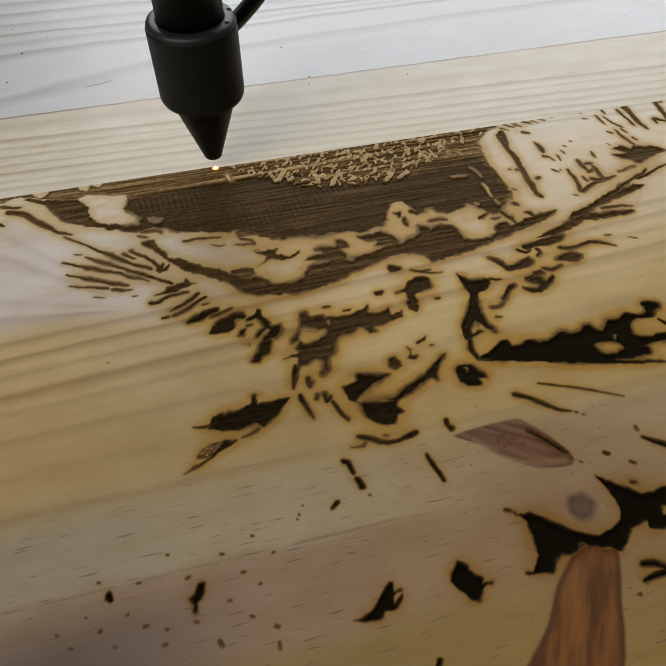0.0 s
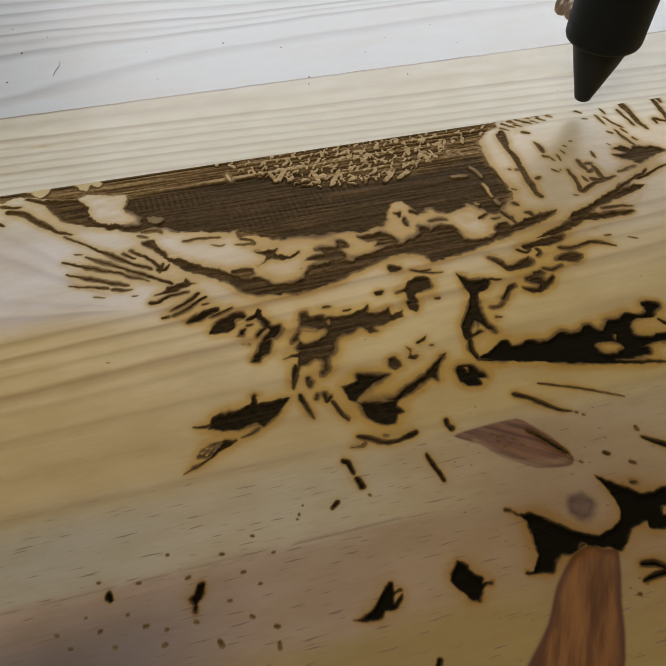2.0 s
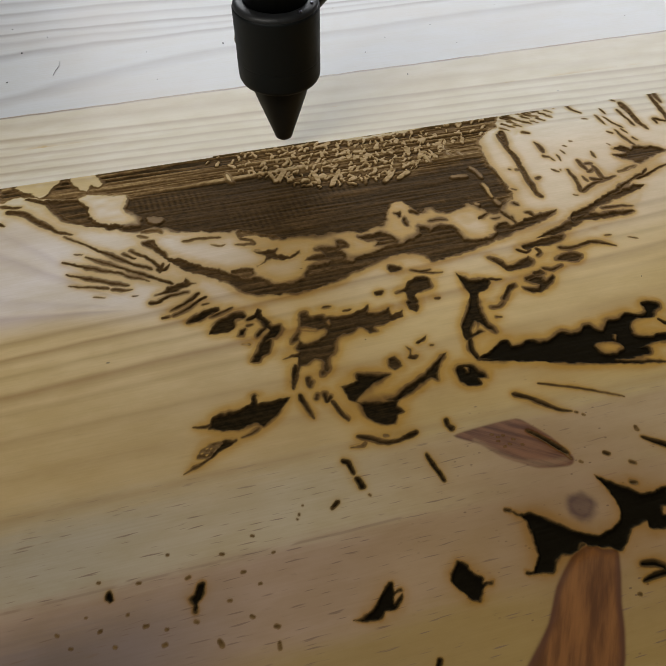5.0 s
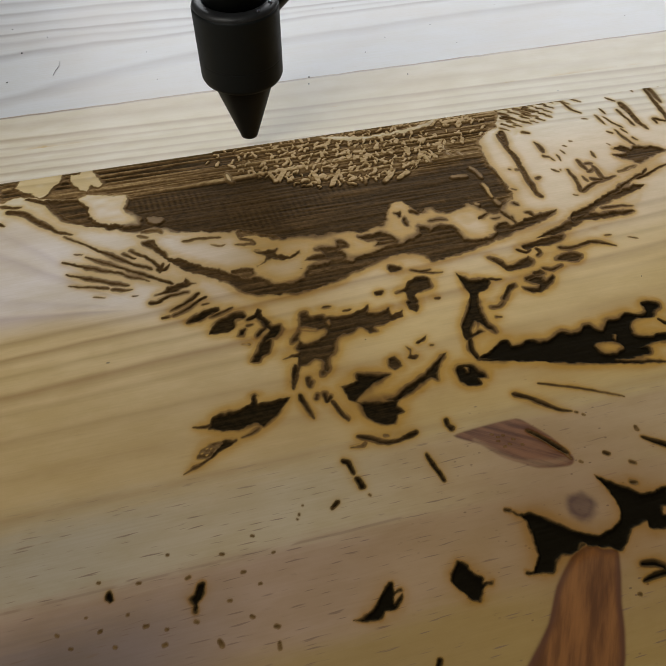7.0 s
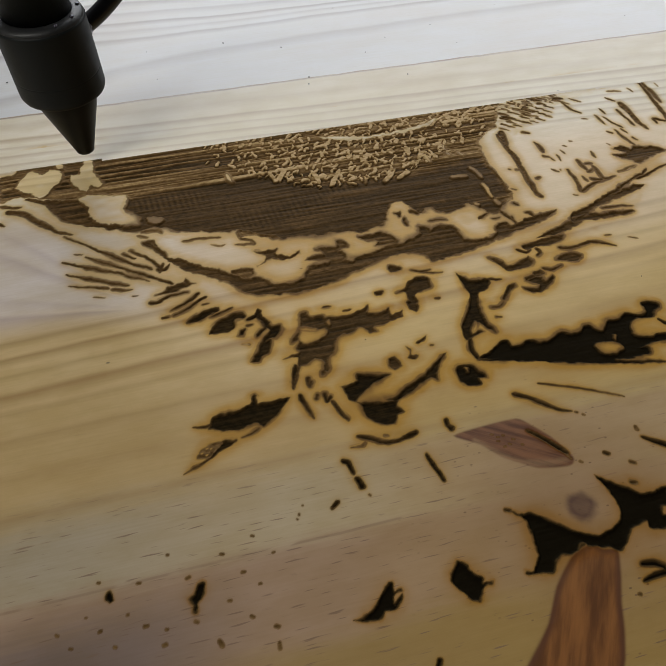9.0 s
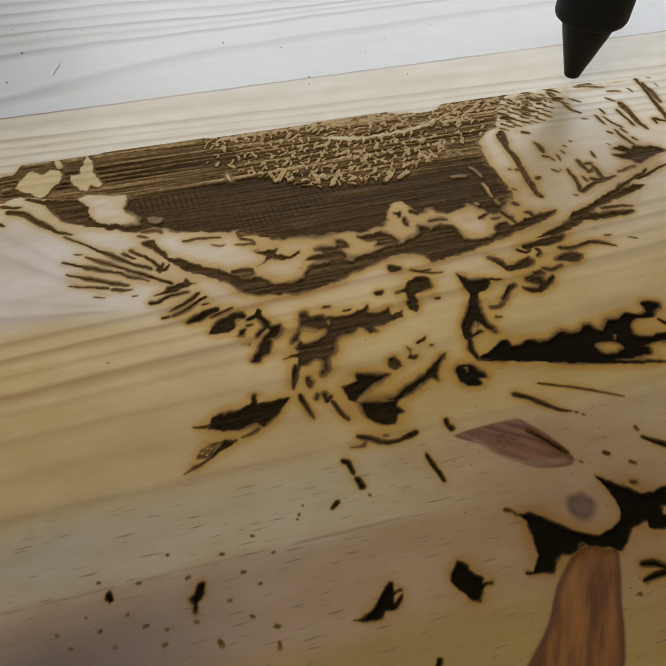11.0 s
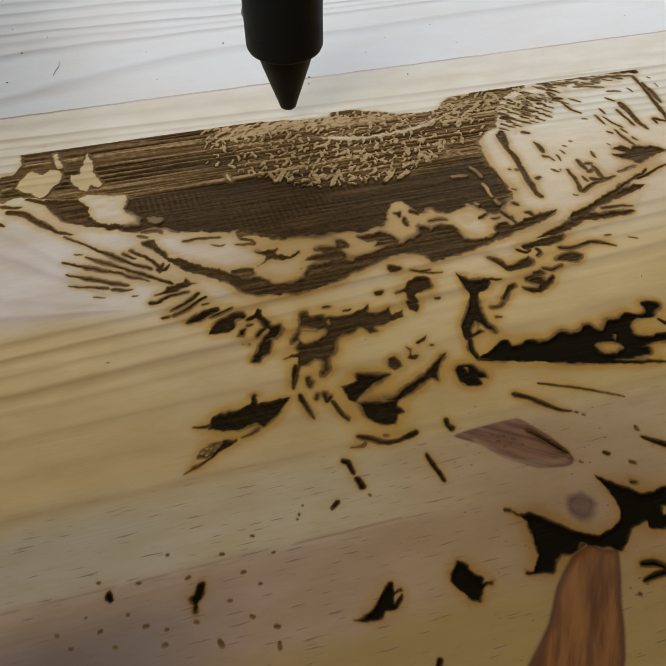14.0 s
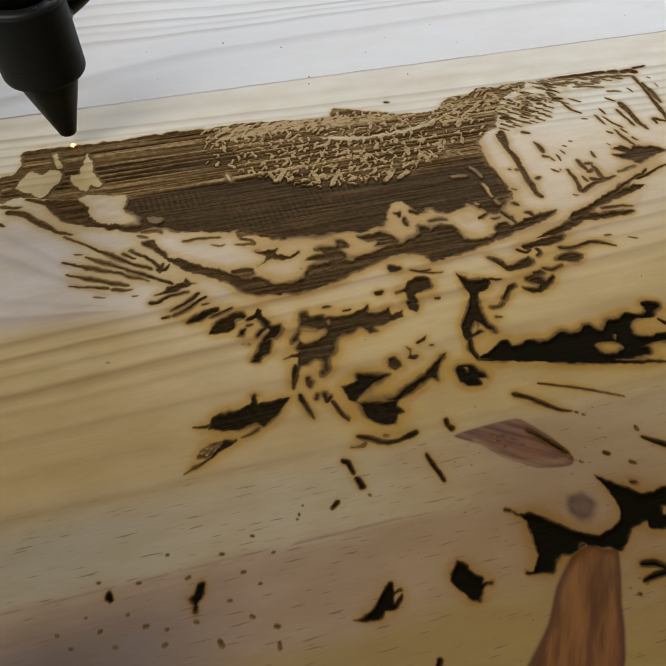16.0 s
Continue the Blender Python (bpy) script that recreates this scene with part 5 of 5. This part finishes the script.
def build_face():
    burnt = CELL > 0
    lab, n = groups_of(burnt)
    size = np.bincount(lab.ravel(), minlength=n + 1)
    order = np.argsort(lab.ravel(), kind="stable")
    starts = np.cumsum(size)
    flat_quads = QUADS.reshape(-1, 4)
    loose = []
    for g in range(1, n + 1):
        cells = order[starts[g - 1]:starts[g]]
        if size[g] < 10:
            loose.append(cells)
            continue
        tone = TONE.ravel()[flat_quads[cells][:, 0]].mean()
        name = "engraved_field" if size[g] > 9000 else "engraved_mark"
        label = ("wide scorched engraving with ridged brown and black char" if size[g] > 9000 else
                 "black charred engraved mark" if tone < 0.2 else "brown charred engraved mark" if tone < 0.45 else "faint brown scorched dash")
        surface(name, flat_quads[cells], FLAT_COORD, FLAT_NRM, FLAT_FIELDS, board, label)
    knots = np.zeros(CELL.shape, int)
    for key, nm in ((1, "dark purplish-brown eye-shaped knot"), (2, "faint round brown knot"), (3, "orange-brown fan-shaped knot")):
        m = (KNOT[key][:-1, :-1] > 0) & ~burnt
        knots[m] = key
        surface("knot", QUADS[m], FLAT_COORD, FLAT_NRM, FLAT_FIELDS, board, nm)
    # bare wood: big quads where nothing happens, fine ones near marks
    wood = ~burnt & (knots == 0)
    near = (TOAST[:-1, :-1] > 0) | (np.maximum(CELL, np.maximum.reduce([KNOT[q][:-1, :-1] for q in (1, 2, 3)])) > -3.6)
    blocks = near.reshape(NY // 8, 8, NX // 8, 8).any(axis=(1, 3))
    fine = np.repeat(np.repeat(blocks, 8, 0), 8, 1) & wood
    bj, bi = np.nonzero(~blocks)
    big = np.stack([VID[bj * 8, bi * 8], VID[bj * 8, bi * 8 + 8], VID[bj * 8 + 8, bi * 8 + 8], VID[bj * 8 + 8, bi * 8]], -1)
    quads = np.concatenate([QUADS[fine]] + ([flat_quads[np.concatenate(loose)]] if loose else []) + [big])
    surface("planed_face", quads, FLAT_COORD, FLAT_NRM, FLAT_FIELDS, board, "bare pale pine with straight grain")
    # the plank round the fine sheet: margins of the face, edges and underside
    x0, x1, y0, y1, z = -0.26, 0.38, -0.16, 0.42, -0.018
    a0, a1, b0, b1 = xs[0] * MM, xs[-1] * MM, ys[0] * MM, ys[-1] * MM
    bm = bmesh.new()
    gx, gy = (x0, a0, a1, x1), (y0, b0, b1, y1)
    top = [[bm.verts.new((x, y, 0)) for x in gx] for y in gy]
    for j in range(3):
        for i in range(3):
            if (i, j) != (1, 1):
                bm.faces.new((top[j][i], top[j][i + 1], top[j + 1][i + 1], top[j + 1][i]))
    low = [bm.verts.new((x, y, z)) for x, y in ((x0, y0), (x1, y0), (x1, y1), (x0, y1))]
    ring = [top[0], [top[j][3] for j in range(4)], top[3][::-1], [top[j][0] for j in (3, 2, 1, 0)]]
    for i, edge in enumerate(ring):
        bm.faces.new([low[i], low[(i + 1) % 4]] + edge[::-1])
    bm.faces.new(low[::-1])
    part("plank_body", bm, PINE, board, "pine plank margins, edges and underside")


build_face()

# rows that the laser has yet to burn: thin skins of bare wood, which the beam eats away one after another
ROW_Y = ((0.0, 171.7), (3.5, 174.3), (7.0, 179.5), (9.0, 183.7), (12.5, 189.7), (14.5, 193.0), (16.0, 194.4))


def row_y(t):
    return float(np.interp(t, [a for a, _ in ROW_Y], [b for _, b in ROW_Y]))


CUTS = (-70.0, -30.0, 5.0, 40.0, 75.0, 110.0, 145.0, 182.0)
skins = []


def build_skins():
    mask = np.maximum.reduce([DIST[:-1, :-1], DIST[1:, 1:], DIST[:-1, 1:], DIST[1:, :-1]]) > -0.6
    mask |= np.maximum.reduce([SCORCH[:-1, :-1], SCORCH[1:, 1:], SCORCH[:-1, 1:], SCORCH[1:, :-1]]) > 0.004
    j = int(round((171.75 - GY0) / STEP))
    end = int(round((194.75 - GY0) / STEP))
    while j < end:
        for a, b in zip(CUTS, CUTS[1:]):
            i0, i1 = max(0, int((a - GX0) / STEP)), min(NX, int((b - GX0) / STEP))
            quads, co, ch = [], [], []
            m = mask[j:j + 3, i0:i1]
            if not m.any():
                continue

            def vert(jj, ii, z, c):
                co.append((xs[ii] * MM, ys[jj] * MM, z * MM))
                ch.append(c)
                return len(co) - 1

            for jj, ii in zip(*np.nonzero(m)):
                J, I = jj + j, ii + i0
                corners = ((J, I), (J, I + 1), (J + 1, I + 1), (J + 1, I))
                quads.append([vert(p, q, 0.015, 0.0) for p, q in corners])
                sides = ((J - 1, I, 0, 1), (J, I + 1, 1, 2), (J + 1, I, 2, 3), (J, I - 1, 3, 0))
                for nj, ni, p, q in sides:
                    if nj < j or nj >= j + 3 or not (i0 <= ni < i1) or not mask[nj, ni]:
                        (ja, ia), (jb, ib) = corners[p], corners[q]
                        quads.append([vert(ja, ia, -0.95, 1.0), vert(jb, ib, -0.95, 1.0), vert(jb, ib, 0.015, 0.35), vert(ja, ia, 0.015, 0.35)])
            n = len(co)
            ch = np.array(ch)
            ob = surface("wood_skin", np.array(quads), np.array(co), None,
                         {"char": ch, "scorch": ch, "tone": np.full(n, 0.35), "knot_a": np.zeros(n), "knot_b": np.zeros(n), "knot_c": np.zeros(n)}, board)
            for poly in ob.data.polygons:
                poly.use_smooth = False
            skins.append((ob, (a + b) / 2, ys[j] + 1.5 * STEP))
        j += 3


build_skins()


# ---- the laser head ----
head = new("laser_head")
tagged(head, "matt black laser nozzle on a round lens tube above the board", "laser head")
TIP = 4.9


def build_head():
    part("nozzle", turned([(1.3, TIP + 0.9), (1.5, TIP), (2.35, TIP - 0.02), (2.75, TIP + 0.35), (3.0, TIP + 1.3), (7.72, 20.6), (8.0, 21.6), (9.2, 25.6), (9.4, 28.6)], closed=False), SATIN, head, "tapered black nozzle cone")
    part("collar", turned([(9.1, 28.2), (9.3, 26.6), (10.9, 26.2), (11.6, 26.5), (11.95, 27.3), (12.0, 28.2), (12.0, 28.5), (12.0, 32.5), (12.0, 32.65), (11.94, 32.72), (11.94, 32.88), (12.0, 32.95), (12.0, 33.1), (12.0, 46.4), (12.0, 46.9), (11.8, 47.5)]), BLACK, head, "broad matt black collar with rounded lower edge")
    part("rim", turned([(11.7, 47.2), (11.76, 47.55), (11.45, 48.3), (10.8, 48.75), (10.2, 48.85), (9.2, 48.9), (8.85, 48.9), (8.85, 47.2)]), WORN, head, "worn greyish bevelled top rim")
    part("lens_tube", turned([(8.8, 46.0), (8.8, 90.0), (8.5, 90.6)]), BLACK, head, "black round lens tube")
    tube = part("air_tube", pipe([(7.0, 8.5, 38.0), (12.5, 12.5, 39.3), (18.5, 16.5, 42.3), (24.5, 19.5, 47.0), (29.0, 21.0, 53.0), (31.0, 21.0, 61.0), (29.0, 19.0, 73.0), (20.0, 12.0, 87.0), (10.0, 4.0, 96.0)], 2.4), TUBE, head, "dark curved air hose")
    bm = turned([(0.0, 0.0), (2.7, 0.0), (2.9, 0.4), (2.9, 1.8), (2.4, 2.4), (2.2, 2.4)], 6)
    fit = part("hose_fitting", bm, STEEL, head, "blued metal hose fitting")
    fit.matrix_basis = Matrix.Translation(Vector((8.4, 9.4, 38.4)) * MM) @ Vector((0.76, 0.6, 0.22)).to_track_quat("Z", "Y").to_matrix().to_4x4()
    # brass clamp knob on a short stem: two rounded lobes with a waist between them
    bm = turned([(1.5, -1.2), (1.5, 1.4), (2.9, 1.7), (3.3, 2.4), (3.4, 3.6), (2.9, 4.5), (2.2, 4.9), (2.4, 5.4), (3.1, 5.9), (3.3, 7.0), (2.9, 8.2), (2.0, 8.9), (0.9, 9.1), (0.0, 9.1)], 28)
    knob = part("thumb_screw", bm, BRASS, head, "two-lobed brass thumb screw")
    knob.matrix_basis = Matrix.Translation(Vector((-4.6, 8.6, 30.8)) * MM) @ Vector((-0.47, 0.88, 0.0)).to_track_quat("Z", "Y").to_matrix().to_4x4()
    for a, r, z in ((-62, 10.4, 48.95), (-30, 10.3, 48.95), (8, 10.5, 48.95)):
        bm = turned([(0.0, -0.3), (0.55, -0.2), (0.55, 0.12), (0.3, 0.25), (0.0, 0.25)], 12)
        s = part("rim_screw", bm, STEEL, head)
        s.location = Vector((r * math.cos(radians(a)), r * math.sin(radians(a)), z)) * MM
    return tube


build_head()

# the hot spot where the beam meets the wood
spot = new("burning_spot")
tagged(spot, "small white-hot burning point with orange glow", "ember")


def build_spot():
    bm = bmesh.new()
    bmesh.ops.create_icosphere(bm, subdivisions=3, radius=0.62 * MM)
    for v in bm.verts:
        v.co.z *= 0.7
        v.co += v.co.normalized() * 0.08 * MM * noise.noise(v.co * 2500)
    part("hot_core", bm, EMBER, spot, "white-hot core")
    bm = bmesh.new()
    bmesh.ops.create_icosphere(bm, subdivisions=3, radius=0.9 * MM)
    for v in bm.verts:
        v.co = Vector((v.co.x * 1.25, v.co.y * 0.8, v.co.z * 0.28))
    part("ember_glow", bm, SPARK, spot, "orange glowing ring")


build_spot()


# small loose things on the bare wood
def speck(x, y, r):
    bm = bmesh.new()
    bmesh.ops.create_icosphere(bm, subdivisions=2, radius=r * MM)
    for v in bm.verts:
        v.co *= 1 + 0.35 * noise.noise(v.co * 3000 + Vector((x, y, 0)))
        v.co.z *= 0.55
    ob = part("soot_speck", bm, SATIN)
    ob.location = (x * MM, y * MM, 0.35 * r * MM)
    return tagged(ob, "tiny black soot speck lying on the bare wood", "speck", "soot specks")


for sx, sy, sr in ((18.1, 246.3, 0.5), (39.5, 238.0, 0.45), (45.4, 215.4, 0.5), (44.4, 211.1, 0.4), (-11.3, 246.6, 0.3), (70.3, 227.2, 0.35),
                   (107.1, 225.9, 0.3), (101.4, 241.3, 0.35), (80.8, 236.0, 0.3), (-8.9, 226.9, 0.3), (-61.9, 237.3, 0.45), (-57.4, 256.6, 0.55),
                   (-61.7, 275.7, 0.4), (81.5, 208.9, 0.4), (113.5, 97.5, 0.22), (33.0, 94.5, 0.2), (-48.2, 266.5, 0.35), (181.9, 229.4, 0.4)):
    speck(sx, sy, sr * 0.7)

fibre = part("wood_fibre", pipe([(-5.0, 0.0, 0.2), (-2.0, 0.5, 0.3), (1.5, 0.2, 0.3), (4.6, 1.6, 0.2)], 0.07, 8), WORN)
tagged(fibre, "thin dark loose wood fibre on the board", "fibre")


def motions():
    """The head sweeps to and fro along x and steps away row by row; the wood is burnt as it passes."""
    sweep = [
        (0.00, 5.0), (0.15, -94.9), (0.30, 4.2), (0.40, 70.6), (0.50, 136.9), (0.55, 161.5), (0.60, 136.2), (0.70, 68.2),
        (0.80, 2.0), (0.93, -84.9), (1.00, -36.8), (1.10, 28.3), (1.20, 95.9), (1.30, 162.8), (1.40, 99.2), (1.50, 31.8),
        (1.60, -35.2), (1.67, -84.3), (1.80, -0.9), (1.90, 66.1), (2.00, 132.4), (2.05, 157.4), (2.10, 129.9),
        (2.20, 61.5), (2.30, -5.9), (2.43, -94.9), (2.50, -49.5), (2.55, -79.1), (2.60, -56.0), (2.70, 11.5),
        (2.80, 79.1), (2.90, 146.0), (2.93, 161.0), (3.00, 119.9), (3.10, 53.2), (3.20, -13.6), (3.31, -85.5),
        (3.40, -24.8), (3.50, 42.6), (3.60, 109.1), (3.70, 156.1), (3.80, 89.3), (3.90, 22.1), (4.00, -45.4),
        (4.07, -87.4), (4.10, -72.8), (4.20, 5.2), (4.23, 25.9), (4.30, 65.7), (4.39, 117.5), (4.45, 157.3),
        (4.49, 178.0), (4.53, 150.4), (4.62, 97.5), (4.74, 28.5), (4.83, -24.4), (4.87, -52.0), (4.92, -24.4),
        (5.01, 28.5), (5.12, 97.5), (5.21, 150.4), (5.26, 178.0), (5.30, 150.4), (5.39, 97.5), (5.51, 28.5),
        (5.60, -24.4), (5.64, -52.0), (5.69, -24.4), (5.78, 28.5), (5.89, 97.5), (5.98, 150.4), (6.03, 178.0),
        (6.06, 158.4), (6.12, 120.8), (6.20, 71.8), (6.27, 34.2), (6.30, 14.5), (6.40, -52.8), (6.43, -66.1),
        (6.50, -19.9), (6.60, 45.0), (6.70, 112.8), (6.78, 161.3), (6.80, 150.6), (6.90, 84.4), (7.00, 17.8),
        (7.10, -50.2), (7.13, -63.9), (7.20, -20.3), (7.30, 46.0), (7.40, 113.3), (7.48, 162.5), (7.50, 150.4),
        (7.60, 84.9), (7.70, 17.9), (7.80, -49.5), (7.83, -63.4), (7.90, -20.2), (8.00, 162.7), (8.10, 98.6),
        (8.20, 33.3), (8.30, -33.6), (8.34, -51.3), (8.40, -14.4), (8.50, 73.0), (8.60, 140.9), (8.64, 158.8),
        (8.70, 122.4), (8.80, 54.8), (8.90, -11.4), (8.97, -50.2), (9.00, -33.7), (9.10, 32.1), (9.20, 98.7),
        (9.35, 178.0), (9.40, 150.4), (9.50, 97.5), (9.63, 28.5), (9.73, -24.4), (9.78, -52.0), (9.84, -24.4),
        (9.94, 28.5), (10.07, 97.5), (10.17, 150.4), (10.22, 178.0), (10.27, 150.4), (10.37, 97.5), (10.50, 28.5),
        (10.60, -24.4), (10.65, -52.0), (10.71, -24.4), (10.81, 28.5), (10.94, 97.5), (11.04, 150.4), (11.09, 178.0),
        (11.11, 164.5), (11.16, 138.7), (11.23, 105.0), (11.27, 79.2), (11.30, 65.7), (11.40, -0.7), (11.48, -52.7),
        (11.50, -43.5), (11.60, 22.2), (11.70, 89.3), (11.80, 154.7), (11.82, 164.4), (11.90, 114.3), (12.00, 47.4),
        (12.10, -19.1), (12.15, -47.6), (12.20, -24.9), (12.30, 41.1), (12.40, 108.5), (12.50, 161.4), (12.60, 95.8),
        (12.70, 27.8), (12.80, -38.5), (12.82, -50.7), (12.90, -4.9), (13.00, 61.7), (13.10, 129.4), (13.16, 162.8),
        (13.20, 143.0), (13.30, 75.8), (13.33, 60.9), (13.40, 102.3), (13.50, 167.4), (13.60, 108.5), (13.70, 42.4),
        (13.80, -23.3), (13.86, -54.1), (13.90, -32.7), (14.00, 33.1), (14.10, 100.2), (14.20, 165.3), (14.30, 111.6),
        (14.40, 45.3), (14.50, -20.9), (14.56, -54.9), (14.60, -35.5), (14.70, 30.1), (14.80, 97.2), (14.90, 163.1),
        (15.00, 113.8), (15.10, 47.9), (15.20, -17.9), (15.26, -54.0), (15.30, -35.9), (15.40, 29.9), (15.50, 96.3),
        (15.60, 162.8), (15.70, 114.8), (15.80, 49.2), (15.90, -18.4), (16.00, -39.0),
    ]
    walk(head, [(t, pose(x * MM, row_y(t) * MM, 0)) for t, x in sweep])
    ts, hx = np.array([t for t, _ in sweep]), np.array([x for _, x in sweep])
    fine = np.arange(0, 16.0, 1 / 30)
    path = np.interp(fine, ts, hx)
    rows_t = np.interp([y - 0.4 for _, _, y in skins], [b for _, b in ROW_Y], [a for a, _ in ROW_Y])
    for (ob, x, y), t0 in zip(skins, rows_t):
        near = np.abs(path - x) + 900.0 * np.abs(fine - t0) * (np.abs(fine - t0) > 0.42) + 30.0 * np.abs(fine - t0)
        t = float(fine[int(np.argmin(near))])
        up, down = pose(0, 0, 0), pose(0, 0, -1.6 * MM)
        if t < 0.08:
            rows = [(0.0, down), (16.0, down)]
        elif t > 15.9 or y > 194.4:
            rows = [(0.0, up), (16.0, up)]
        else:
            rows = [(0.0, up), (t - 1 / 30, up), (t, down), (16.0, down)]
        walk(ob, rows)
    rows = []
    for t in (0.0, 1.9, 2.3, 3.0, 3.4, 6.5, 8.5, 12.5, 13.0, 14.5, 15.2, 15.9, 16.0):
        for d, z in ((-2, -3.0), (-1, -0.1), (0, -0.1), (1, -0.1), (2, -3.0)):
            u = t + d / 30
            if 0 <= u <= 16.0 and (not rows or u > rows[-1][0] + 0.02):
                rows.append((u, pose((float(np.interp(u, ts, hx)) + SPOT_DX.get(t, 0)) * MM, row_y(u) * MM, (z - WEAK.get(t, 0)) * MM)))
    walk(spot, rows)
    lying, blown = pose(-29.5 * MM, 228.0 * MM, 0, 0, 0, 6), pose(-43.9 * MM, 242.3 * MM, 0, 0, 0, 68)
    walk(fibre, [(0.0, lying), (0.1, lying), (0.3, blown), (16.0, blown)])


SPOT_DX = {12.5: -2.0}
WEAK = {3.0: 0.3, 6.5: 0.3, 8.5: 0.3, 13.0: 0.3}
motions()
